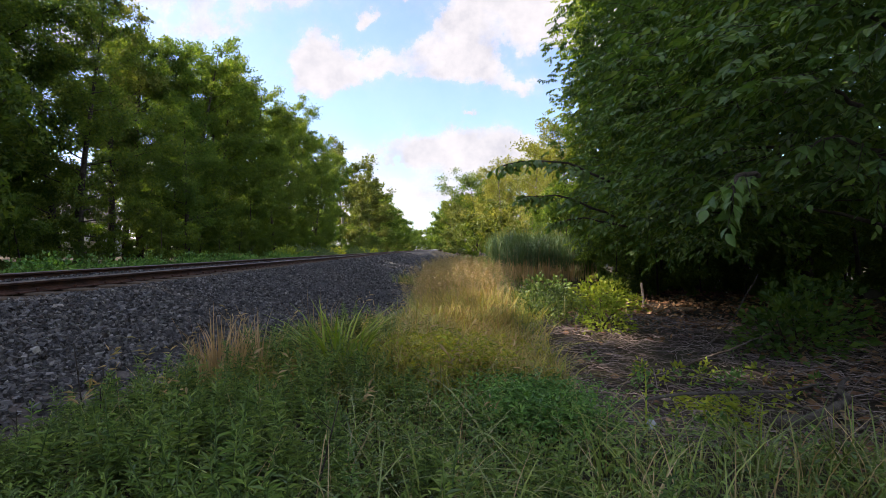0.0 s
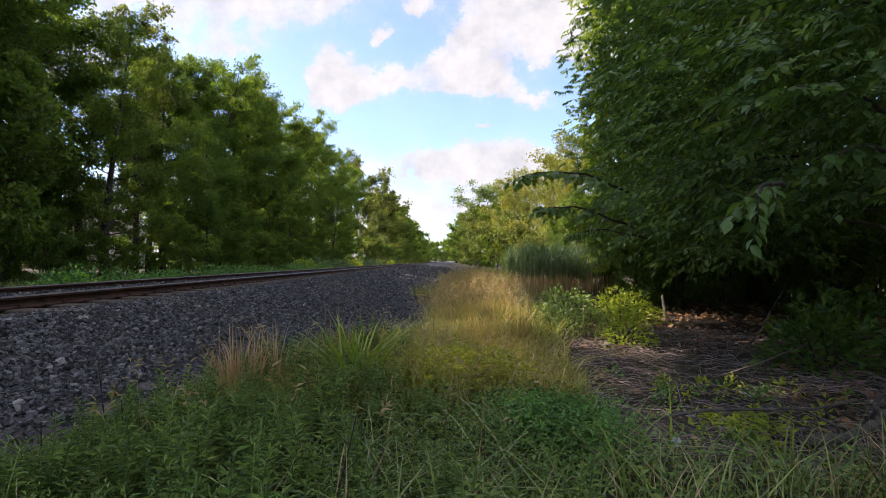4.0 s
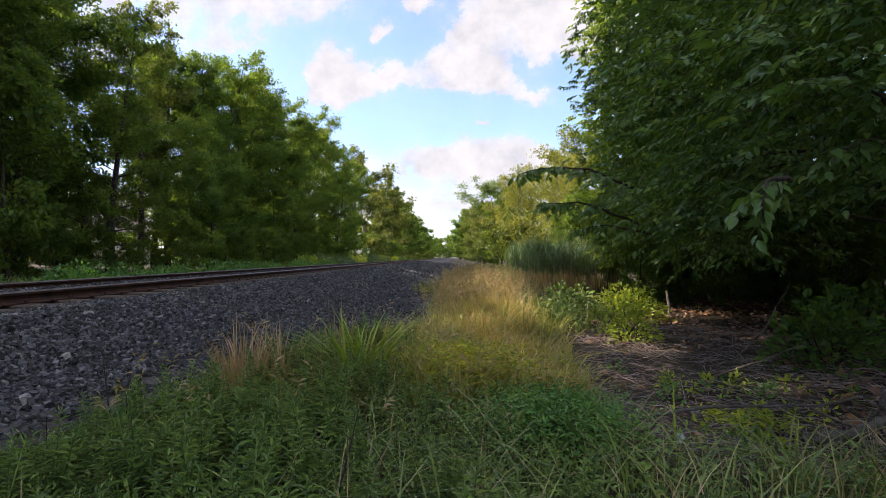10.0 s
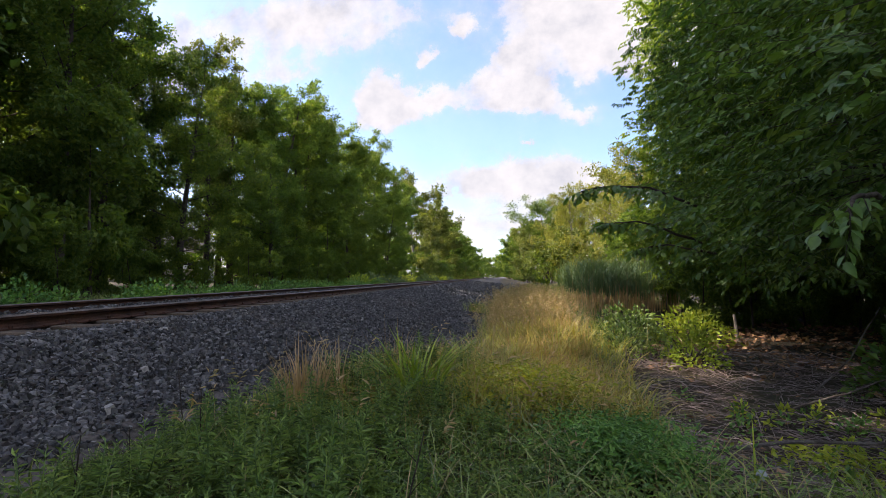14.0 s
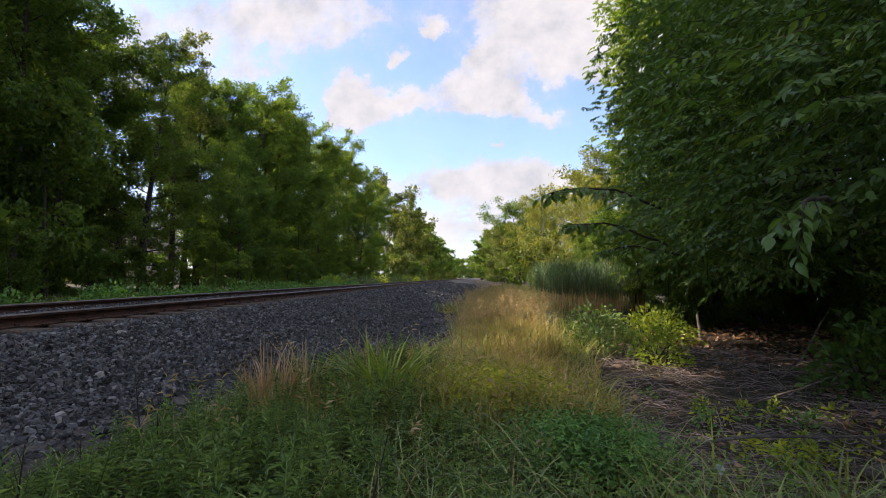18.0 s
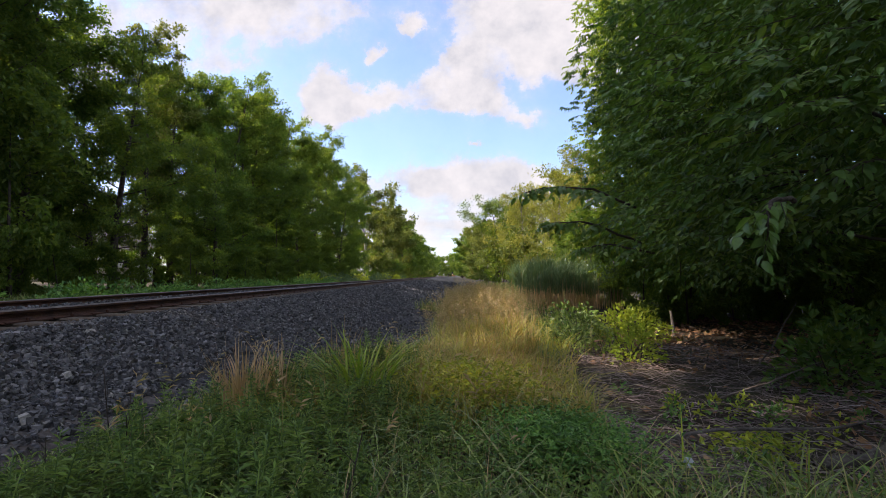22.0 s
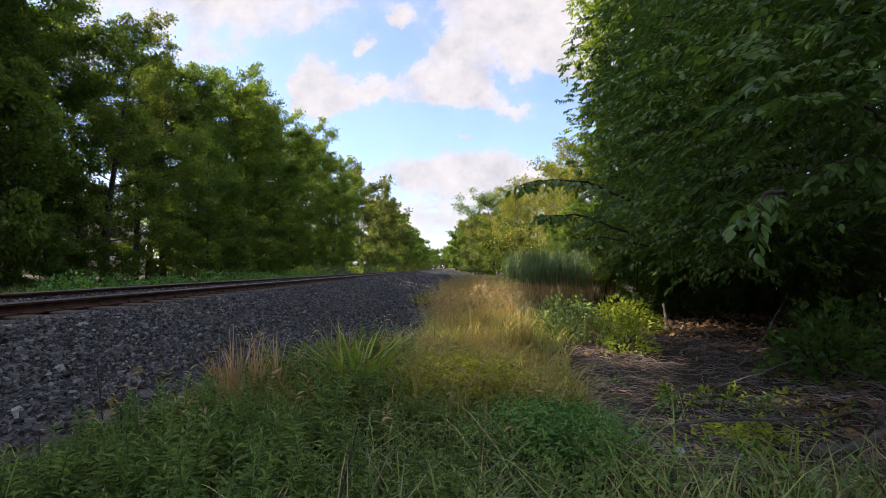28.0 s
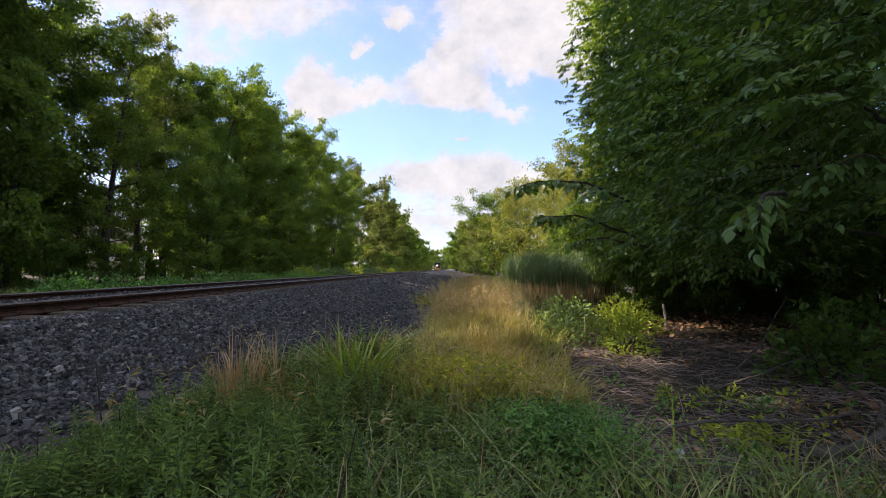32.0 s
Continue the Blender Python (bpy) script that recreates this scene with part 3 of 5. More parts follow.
# added out of view: tall crowns over low trees, shading the ground around a sun gap
RNG = np.random.default_rng(5)
HIGH = [tree_meshes(21, 4.6, 0.30, 0.79, 7000, 0.36, BARK, GREEN_TREE, 0.8, 0.3, 16)]
for n, (x, y, h) in enumerate([(-18.5, -13, 21), (-17.5, -8.5, 21), (-18, -5.2, 22), (-17.5, -1.8, 22), (-18, 2.5, 22), (-18, 6.2, 21), (-17.5, 9.3, 21), (-19, 12, 20.5)]):
    tree("tree", WOODS[(0, 4, 1, 2, 3)[n]] if n < 5 else HIGH[0], (x, y, 0.1), "tall broadleaf tree added out of view to shade the clearing", "trees along the far side of the track", h / (20 if n < 5 else 21), n * 67 % 360)
# unseen low trees, their heights set to hold the sun off the ballast
for n in range(12):
    x, y = -15.5 - 3.0 * (n % 2), -6.5 + 1.6 * n
    tree("tree", UNDER[n % 3], (x, y, 0.1), "low green tree added out of view to shade the ballast", "low trees beside the railway", 1.95 if y < 5.5 else 1.55 if y < 11 else 2.1, n * 67 % 360)
for n, (x, y, h) in enumerate([(-15.5, 90, 21.5), (-16, 108, 19), (-15, 122, 18), (-14.5, 143, 18), (-14, 168, 17), (-13, 190, 17), (-14, 215, 17), (-14, 245, 16), (-13, 275, 16), (-12, 310, 17), (-13, 108, 13), (-12.5, 128, 12), (-18, 132, 20), (-17, 155, 19), (-17, 178, 19), (-16, 200, 19), (-19, 230, 19), (-19, 258, 19), (-17, 290, 19), (-13, 152, 11), (-12.5, 175, 10), (-11.5, 200, 10)]):
    tree("tree", OLIVE[n % 2] if n in (0, 1, 2, 4, 10) else FAR[n % 2], (x, y, 0.3), "sunlit olive-green tree at the bend of the railway", "trees at the bend", h / (16 if n in (0, 1, 2, 4, 10) else 18), n * 83 % 360)
for n in range(18):
    x, y, h = -46 + 6.4 * n, 400 + (n * 37) % 29, 16.5 + (n * 7) % 4
    if abs(x - TRACK_X - float(bend(y))) < 5.5:
        continue
    tree("tree", FAR[n % 2], (x, y, 0.3), "distant green tree closing the view along the railway", "distant trees", h / 18, n * 83 % 360)
for n, (x, y, h) in enumerate([(8.5, 318, 15), (11, 345, 16), (-10, 340, 15), (-9, 372, 16), (14, 380, 17), (12.5, 425, 18), (19, 430, 18), (0, 500, 22), (-8, 520, 22), (20, 520, 22), (3.5, 570, 24)]):
    tree("tree", FAR[n % 2], (x, y, 0.3), "distant green tree closing the view along the railway", "distant trees", h / 18, n * 53 % 360)
for n, (x, y, s) in enumerate([(0, 495, 2.2), (-6, 498, 2.2), (2.5, 560, 2.6), (-2, 565, 2.6), (6, 600, 3.0), (11.5, 335, 1.3), (12, 365, 1.4)]):
    tree("bush", FAR[n % 2], (x, y, 0.2), "distant green growth closing the view along the railway", "distant trees", s * 0.28, n * 53 % 360, "bush")
# the near side, beyond the reeds
for n, (x, y, h, k) in enumerate([(9.5, 30, 9.5, 0), (8.5, 38, 10, 1), (11, 44, 11, 0), (8.5, 52, 11, 1), (12, 58, 12.5, 0), (10, 68, 12, 1), (12, 80, 13, 0), (11, 94, 13.5, 1), (14, 108, 14, 0), (13, 26, 11, 1)]):
    tree("tree", WILLOW[k], (x, y, float(land(x, y))), "pale yellow-green sunlit tree on the near side of the track", "sunlit trees beyond the reeds", h / 14, n * 71 % 360)
for n, (x, y, h) in enumerate([(7.5, 88, 11), (8, 112, 14), (8, 135, 15), (8.5, 160, 16), (8.5, 185, 16), (8, 210, 16), (7.0, 235, 15), (7.5, 262, 15), (9, 290, 16)]):
    tree("tree", OLIVE[n % 2] if n < 3 else FAR[n % 2], (x, y, 0.3), "olive-green tree on the near side of the track", "trees down the near side", h / 16, n * 57 % 360)
SUMAC = tree_meshes(10, 4.0, 0.16, 0.52, 6500, 0.24, BARK, GREEN_TREE, 0.5, 0.12, 14, 0.45, 0.2)
tree("tree", SUMAC, (6.5, 60, 0.1), "dark green tree with a flat layered crown", "", 1.06, 40)

BUSHY = [tree_meshes(5, 3.4, 0.05, 0.02, 1300, 0.42, BARK, m, 0.45, 0.5, 9) for m in (GREEN_OLIVE, GREEN_TREE)]
for n in range(44):
    right = n % 2
    y = (42 if right else 88) + (n // 2) * (9.5 if right else 8.5)
    x = float(bend(y)) + (4.4 + 0.012 * y + random.uniform(-0.6, 1.4) if right else -11.5 + random.uniform(-1.2, 0.8))
    tree("bush", BUSHY[(n // 2) % 2], (x, y, 0.1), "rounded green bush along the line", "bushes down the line", random.uniform(0.55, 1.0), n * 47 % 360, "bush")

# saplings and low boughs filling the wood's edge beyond the track
for n in range(34):
    y = 7 + n * 2.7 + random.uniform(-0.6, 0.6)
    x = -14.2 - 3.2 * (n % 3) + random.uniform(-0.9, 0.9)
    if -0.80 < x / y < -0.60:
        continue
    tree("sapling", UNDER[n % 3], (x, y, float(land(x, y))), "dark green sapling filling the wood's edge", "saplings beyond the track", random.uniform(0.55, 1.15), n * 77 % 360)
for n in range(60):
    y = 9 + n * 0.85
    x = -12.8 - 1.7 * (n % 4) + random.uniform(-0.4, 0.4)
    low = 0.2 if -0.74 < x / y < -0.60 else random.uniform(0.34, 0.48)
    tree("bush", UNDER[n % 3], (x, y, float(land(x, y)) - 0.1), "dark bush in the shade below the far trees", "bushes below the far trees", low, n * 77 % 360, "bush")
for n, (x, y) in enumerate([(-20, 6), (-22, 9.5), (-21, 13), (-24, 16), (-22, 18.5), (-25, 22), (-21, 25), (-19, 10), (-23.5, 30)]):
    tree("sapling", UNDER[n % 3], (x, y, float(land(x, y))), "dark green sapling filling the wood's edge", "saplings beyond the track", random.uniform(0.8, 1.1), n * 77 % 360)
for n in range(26):
    y = 15 + n * 2.1
    x = -25.5 - 1.6 * (n % 3)
    if -0.80 < x / y < -0.63:
        continue
    tree("sapling", UNDER[n % 3], (x, y, 0.3), "dark green sapling deep in the wood", "saplings beyond the track", random.uniform(0.9, 1.2), n * 77 % 360)
for n in range(16):
    y = 24 + n * 4.5
    x = 7.0 + 0.05 * y + random.uniform(-0.6, 0.8)
    tree("sapling", UNDER[n % 3], (x, y, float(land(x, y))), "green sapling on the near side of the track", "saplings on the near side", random.uniform(0.5, 0.8), n * 77 % 360)

RNG = np.random.default_rng(9)


# ---- the big trees overhanging the clearing ----
def sprays(centres, ways, length, per, size, broad=0.5, fine=True, wood_steps=3):
    """Drooping leafy twigs: each carries its leaves in two ranks. Returns the twigs' wood and the leaves."""
    n = len(centres)
    ways = unit(ways)
    length = np.broadcast_to(length, (n,))
    at, way, sizes, wood = [], [], [], []
    side = unit(np.cross(ways, [0, 0, 1.0]) + RNG.normal(0, 0.2, (n, 3)))
    for k in range(per):
        s = (k + 0.6) / per
        p = centres + ways * (length * s)[:, None] - np.array([0, 0, 1.0]) * (length * 0.22 * s * s)[:, None]
        sign = -1 if k % 2 else 1
        w = side * sign * 0.8 + ways * (0.55 + 0.5 * s) + np.array([0, 0, -0.35]) + RNG.normal(0, 0.22, (n, 3))
        at.append(p)
        way.append(w)
        sizes.append(size * RNG.uniform(0.7, 1.2, n) * (0.8 + 0.3 * np.sin(np.pi * s)))
    v, f = leaves(np.concatenate(at), np.concatenate(way), np.concatenate(sizes), broad, 0.22, 0.3, fine)
    steps = np.linspace(0, 1, wood_steps + 1)
    b = []
    for s in steps:
        p = centres + ways * (length * s)[:, None] - np.array([0, 0, 1.0]) * (length * 0.22 * s * s)[:, None]
        r = (0.004 * (1.1 - s))
        b.append(np.stack([p + side * r, p + np.array([0, 0, r * 1.5]), p - side * r], 1))
    b = np.stack(b, 1).reshape(n, 3 * wood_steps + 3, 3)
    q = np.array([[3 * i + j, 3 * i + (j + 1) % 3, 3 * i + 3 + (j + 1) % 3, 3 * i + 3 + j] for i in range(wood_steps) for j in range(3)])
    return (b.reshape(-1, 3), [(np.arange(n)[:, None, None] * (3 * wood_steps + 3) + q[None]).reshape(-1, 4)]), (v, f)


def overhanging(name, trunk, height, lobes, count, label, size=0.085, per=9, trunk_r=0.16, fine=True, leaf=GREEN_NEAR):
    """A wide tree whose branches reach down. lobes: (x, y, z, rx, ry, rz) masses of leafage, filled mostly near their skins."""
    ob = tagged(new(name), label, "tree", "trees overhanging the clearing")
    ob.matrix_basis = pose(*trunk)
    o = np.array(trunk)
    top = limb((0, 0, -0.1), (0.02, 0.03, 1), height, 0.05, 8, 0.05)
    wood = [tube(top, np.linspace(trunk_r, trunk_r * 0.2, len(top)), 9)]
    cs, ws = [], []
    vol = np.array([l[3] * l[4] + l[4] * l[5] + l[3] * l[5] for l in lobes])
    share = (count * vol / vol.sum()).astype(int)
    for (x, y, z, rx, ry, rz), m in zip(lobes, share):
        c = np.array([x, y, z]) - o
        d = unit(RNG.normal(size=(m, 3)))
        bump = 1 + 0.16 * np.sin(d[:, 0] * 7 + x) * np.sin(d[:, 1] * 6 + y) + 0.14 * np.sin(d[:, 2] * 9 + d[:, 0] * 5)
        p = c + d * np.array([rx, ry, rz]) * (bump * RNG.uniform(0.55, 1.0, m) ** 0.5)[:, None]
        cs.append(p)
        ws.append(d * np.array([1, 1, 0.15]) + RNG.normal(0, 0.4, (m, 3)) * np.array([1, 1, 0.35]) + np.array([0, 0, -0.12]))
        for _ in range(5):
            e = c + unit(RNG.normal(size=3)) * np.array([rx, ry, rz]) * 0.8
            s = top[min(int(np.clip(e[2] / height, 0.1, 0.9) * 8), 8)]
            mid = (s + e) * 0.5 + np.array([0, 0, 0.25])
            wood.append(tube(np.array([s, (s + mid) / 2 + [0, 0, 0.1], mid, (mid + e) / 2 + [0, 0, 0.06], e]), np.array([0.032, 0.026, 0.02, 0.014, 0.006]), 6))
    p, w = np.concatenate(cs), np.concatenate(ws)
    w0 = p + o
    low = (w0[:, 2] > 0.72) & ~((w0[:, 0] > 0.66 * w0[:, 1]) & (w0[:, 1] < 5.2) & (w0[:, 2] < 1.0 + 0.12 * w0[:, 1]))
    if fine:
        twigs, lv = sprays(p[low], w[low], 0.30 * size / 0.085, per, size, 0.52, True, 2)
    else:
        w = w * 0.55 + RNG.normal(0, 0.6, w.shape) * [1, 1, 0.6]
        twigs, lv = sprays(p[low], w[low], 0.20 * size / 0.085, per, size, 0.58, False, 1)
    v, f = join(wood + [twigs])
    piece("trunk", mesh_of("trunk", v, f, BARK, True), ob)
    piece("crown", mesh_of("crown", lv[0], lv[1], leaf), ob)
    return ob


overhanging("tree", (4.8, 3.6, 0.0), 6.5, [(4.0, 4.2, 2.6, 2.2, 1.9, 1.5), (3.5, 5.4, 1.65, 1.7, 1.1, 0.65), (3.5, 3.1, 2.4, 1.4, 1.3, 1.2), (4.9, 4.6, 4.6, 2.6, 2.4, 1.8), (3.8, 2.4, 3.4, 1.4, 1.2, 1.0), (5.4, 2.0, 3.2, 2.0, 1.6, 1.3)],
            4300, "broad dark green tree whose drooping branches overhang the clearing", 0.092)
overhanging("tree", (6.6, 8.0, 0.0), 9.0, [(4.85, 7.8, 3.0, 2.2, 2.2, 2.0), (5.0, 8.4, 5.6, 2.2, 2.4, 2.2), (5.6, 9.2, 8.2, 2.2, 2.4, 2.0), (4.2, 6.8, 1.9, 1.3, 1.2, 0.8), (4.9, 8.0, 4.3, 2.2, 2.2, 1.6)],
            9500, "tall dense green tree at the edge of the wood", 0.085, 8, 0.18, False)
overhanging("tree", (7.0, 13.5, 0.0), 12.0, [(6.2, 13.2, 3.0, 2.3, 2.6, 2.4), (6.15, 13.3, 5.2, 2.35, 2.6, 2.2), (6.1, 13.4, 7.4, 2.3, 2.6, 2.2), (6.1, 13.5, 9.7, 2.25, 2.4, 2.2), (6.4, 13.6, 12.0, 2.2, 2.4, 2.2)],
            10000, "tall green tree with sunlit upper leaves", 0.105, 8, 0.2, False, GREEN_SUNLIT)
overhanging("tree", (9.0, 4.5, 0.0), 9.0, [(8.0, 4.0, 2.6, 2.5, 3.0, 2.6), (8.5, 5.5, 6.5, 3.0, 3.2, 2.6), (8.0, 0.5, 3.0, 2.5, 2.5, 3.0), (9.5, 10.5, 3.0, 3.5, 2.0, 3.0), (10.5, 14.5, 5.0, 2.5, 3.5, 5.0)],
            3400, "dark green tree deeper in the wood", 0.17, 8, 0.2, False)


def bough(points, count, size, label):
    """A leafy branch reaching out of the trees."""
    ob = tagged(new("leafy_branch"), label, "branch", "branches reaching out of the trees")
    p = np.array(points, float)
    ob.matrix_basis = pose(*p[0])
    p = p - p[0]
    t = np.linspace(0, 1, 12)
    line = np.stack([np.interp(t, np.linspace(0, 1, len(p)), p[:, i]) for i in range(3)], 1) + RNG.normal(0, 0.008, (12, 3))
    s = RNG.uniform(0.15, 1.0, count)
    at = np.stack([np.interp(s, t, line[:, i]) for i in range(3)], 1)
    way = (line[-1] - line[0])[None] / np.linalg.norm(line[-1]) * 0.9 + RNG.normal(0, 0.55, (count, 3)) * [1, 1, 0.3] + [0, 0, -0.25]
    twigs, lv = sprays(at, way, 0.26 * size / 0.12, 6, size, 0.5, True)
    v, f = join([tube(line, np.linspace(0.016, 0.004, 12), 6), twigs])
    piece("stem", mesh_of("stem", v, f, BARK, True), ob)
    way = unit(way)
    side = unit(np.cross(way, [0, 0, 1.0]))
    for k in range(6):
        s = (k + 0.6) / 6
        at_k = at + way * (0.26 * size / 0.12 * s) - np.array([0, 0, 0.26 * size / 0.12 * 0.22 * s * s])
        w = unit(side * (-0.8 if k % 2 else 0.8) + way * (0.55 + 0.5 * s) + np.array([0, 0, -0.35]) + RNG.normal(0, 0.22, (count, 3)))
        for a, b in zip(at_k, w):
            turn = Vector(b).to_track_quat("X", "Z").to_matrix().to_4x4()
            piece("leaf", LEAF_MESHES[RNG.integers(0, 4)], ob, at=Matrix.Translation(a) @ turn @ Matrix.Rotation(RNG.normal(0, 0.5), 4, "X") @ Matrix.Scale(size * RNG.uniform(0.75, 1.15), 4))


def leaf_shape(droop, broad):
    """One oval leaf with a pointed tip, folded along its midrib and drooping to the tip."""
    v, f = [], []
    for s, w in ((0.0, 0.02), (0.1, 0.2), (0.28, 0.44), (0.48, 0.5), (0.68, 0.4), (0.86, 0.18), (1.0, 0.0)):
        z = -droop * s * s
        v += [(s, -w * broad, z + 0.3 * w * broad), (s, 0, z), (s, w * broad, z + 0.3 * w * broad)]
    for i in range(6):
        a = 3 * i
        f += [(a, a + 3, a + 4, a + 1), (a + 1, a + 4, a + 5, a + 2)]
    return mesh_of("leaf", np.array(v), np.array(f), GREEN_NEAR, True)


LEAF_MESHES = [leaf_shape(d, b) for d, b in ((0.2, 0.5), (0.32, 0.46), (0.42, 0.52), (0.55, 0.44))]
bough([(2.2, 5.3, 1.75), (1.6, 5.1, 1.95), (1.1, 4.9, 1.95), (0.76, 4.8, 1.86)], 28, 0.092, "dark leafy branch reaching out over the verge")
bough([(2.2, 5.4, 1.4), (1.5, 5.2, 1.62), (1.05, 5.0, 1.55)], 24, 0.092, "dark leafy branch reaching out over the verge")
bough([(2.6, 5.9, 1.3), (2.0, 6.0, 1.42), (1.75, 6.0, 1.36)], 20, 0.09, "light green leafy branch at the wood's edge")
bough([(2.0, 2.7, 1.46), (1.76, 2.55, 1.42), (1.7, 2.5, 1.3), (1.67, 2.48, 1.17)], 8, 0.095, "hanging spray of large oval leaves")
bough([(2.9, 3.0, 1.95), (2.35, 2.8, 2.1), (1.95, 2.7, 1.98)], 22, 0.085, "leafy branch arching over the clearing")
bough([(3.3, 3.2, 2.6), (2.75, 3.0, 2.7), (2.4, 2.9, 2.55)], 24, 0.09, "leafy branch arching over the clearing")
bough([(3.2, 3.1, 1.6), (2.75, 2.95, 1.75), (2.5, 2.9, 1.7), (2.4, 2.85, 1.58)], 18, 0.085, "leafy branch drooping into the dark under the trees")

# the wood goes on behind and beside the viewpoint
for n, (x, y, h) in enumerate([(6, -2.5, 10), (9, -7, 13), (13, 0, 14), (14, 7, 14), (15, 14, 14), (13, 20, 14), (9, 19, 11)]):
    tree("tree", UNDER[n % 3] if y < 0 else WOODS[n % 5], (x, y, 0.0), "dark green tree of the wood around the clearing", "trees of the wood behind", h / 7 if y < 0 else h / 20, n * 97 % 360)


# ---- grass, weeds, reeds ----
def scatter(n, x0, x1, y0, y1, test):
    x, y = RNG.uniform(x0, x1, n), y0 + (y1 - y0) * RNG.random(n) ** 1.4
    ok = test(x, y)
    return x[ok], y[ok]


def on_land(x, y):
    return np.stack([x, y, land(x, y) - 0.02], 1)


def lawn(n, x0, x1, y0, y1, test, low, high, width, lean, mat, name, label, steps=3, curl=1.0):
    x, y = scatter(n, x0, x1, y0, y1, test)
    m = len(x)
    patch = 0.5 + 0.5 * np.sin(2.1 * x + 1.3 * np.sin(1.7 * y)) * np.sin(1.6 * y + 0.5 * x)
    h = low + (high - low) * np.clip(RNG.random(m) * 0.7 + patch * 0.4, 0, 1)
    v, f = blades(on_land(x, y), h, width * RNG.uniform(0.6, 1.3, m), np.abs(RNG.normal(lean, lean * 0.5, m)), RNG.uniform(0, 6.28, m), curl, steps)
    return tagged(piece(name, mesh_of(name, v, f, mat)), label, "grass", kind="stuff")


def verge(x, y):
    return (x > toe(y) + 0.02) & (x < np.interp(y, [0, 2.1, 2.5, 3.3, 4, 6, 9, 14, 30], [3.5, 2.7, 1.15, 1.08, 1.2, 1.5, 1.9, 2.6, 4.0]))


lawn(17000, -2.4, 3.2, 0.9, 9, lambda x, y: verge(x, y) & ((x > -0.3) | (y > 3.2) | (x < toe(y) + 0.5)), 0.05, 0.22, 0.008, 0.8, GRASS, "grass", "green grass mixed with dry blades on the verge")
lawn(950, -0.5, 2.6, 1.0, 4.5, verge, 0.22, 0.46, 0.010, 1.15, GRASS, "long_grass", "long arching grass blades on the verge", 4)
lawn(3400, -0.7, 1.6, 3.3, 8.0, lambda x, y: verge(x, y) & (x > -0.75 + 0.08 * y), 0.20, 0.52, 0.012, 0.95, YELLOW_GRASS, "yellowing_grass", "yellow-green grass ripening on the verge", 4)
lawn(2400, -1.7, 0.2, 2.9, 5.4, lambda x, y: verge(x, y) & (x > toe(y) + 0.1), 0.18, 0.42, 0.009, 0.6, YELLOW_GRASS, "yellowing_grass", "pale yellow-green grass along the ballast's foot", 4)
lawn(520, -1.5, 2.4, 1.1, 4.5, verge, 0.2, 0.5, 0.006, 0.55, STRAW, "dry_grass", "scattered dry straw-coloured grass stalks", 4)
lawn(16000, -2.5, 4.5, 0.95, -4.0, lambda x, y: x > toe(y) + 0.05, 0.05, 0.16, 0.008, 0.7, GRASS, "grass", "short green grass around the viewpoint", 2)
lawn(9000, -1, 3.5, 8, 26, verge, 0.2, 0.5, 0.012, 0.6, GRASS, "grass", "longer green grass further along the verge")
lawn(3000, -0.3, 1.5, 4.0, 8.5, lambda x, y: verge(x, y) & (x > np.maximum(toe(y) + 0.2, 0.12)) & (x < 0.75 + 0.06 * y), 0.18, 0.48, 0.009, 0.75, GOLD, "ripe_grass", "ripe yellow-brown grass beside the ballast", 3, 0.6)
lawn(3000, -0.6, 2.2, 8, 19, lambda x, y: verge(x, y) & (x > toe(y) + 0.25) & (x < 0.75 + 0.06 * y), 0.3, 0.68, 0.012, 0.7, GOLD, "ripe_grass", "tall ripe yellow-brown grass beside the ballast", 3, 0.6)
lawn(3600, -1.2, 1.1, 3.2, 5.8, verge, 0.15, 0.42, 0.008, 0.6, GOLD, "ripe_grass", "yellow-green ripening grass")
lawn(14000, -13, -7.9, 2, 80, lambda x, y: y > 0, 0.25, 0.6, 0.03, 0.5, GRASS, "grass", "rough green grass beyond the track", 2)
lawn(7000, 1.5, 7.0, 6.0, 60, lambda x, y: (x > np.interp(y, [6, 14, 60], [1.6, 2.6, 3.5])) & ((x < 1.7 + 0.1 * y) | (y > 16)), 0.2, 0.6, 0.02, 0.6, GRASS, "grass", "rough green growth below the trees", 2)


def seed_heads(n, x0, x1, y0, y1, low, high, label):
    x, y = scatter(n, x0, x1, y0, y1, lambda x, y: verge(x, y) & (x > np.maximum(toe(y) + 0.15, -0.2 - 2 * (y < 4.4))) & (x < 0.8 + 0.06 * y))
    m = len(x)
    h, turn = RNG.uniform(low, high, m), RNG.uniform(0, 6.28, m)
    base = on_land(x, y)
    v, f = blades(base, h, 0.004, RNG.uniform(0.1, 0.5, m), turn, 0.8, 3)
    tops = []
    for k in range(5):
        s = 0.82 + 0.05 * k
        lean = 0.3 * s ** 1.8 * h
        c = base + np.stack([np.cos(turn) * lean, np.sin(turn) * lean, h * s * 0.97], 1)
        w = np.stack([np.cos(turn) + RNG.normal(0, 0.8, m), np.sin(turn) + RNG.normal(0, 0.8, m), RNG.uniform(0.3, 1.4, m)], 1)
        tops.append(leaves(c, w, RNG.uniform(0.03, 0.07, m), 0.22, 0.1, 0.3))
    v, f = join([(v, f)] + tops)
    tagged(piece("seeding_grass", mesh_of("seeding_grass", v, f, SEED)), label, "grass", kind="stuff")


seed_heads(3000, -0.4, 2.2, 6.0, 18, 0.42, 0.72, "tall dry grass stalks with feathery seed heads")
seed_heads(70, -1.8, 1.2, 2.2, 4.4, 0.3, 0.55, "thin dry grass stalks with seed heads")


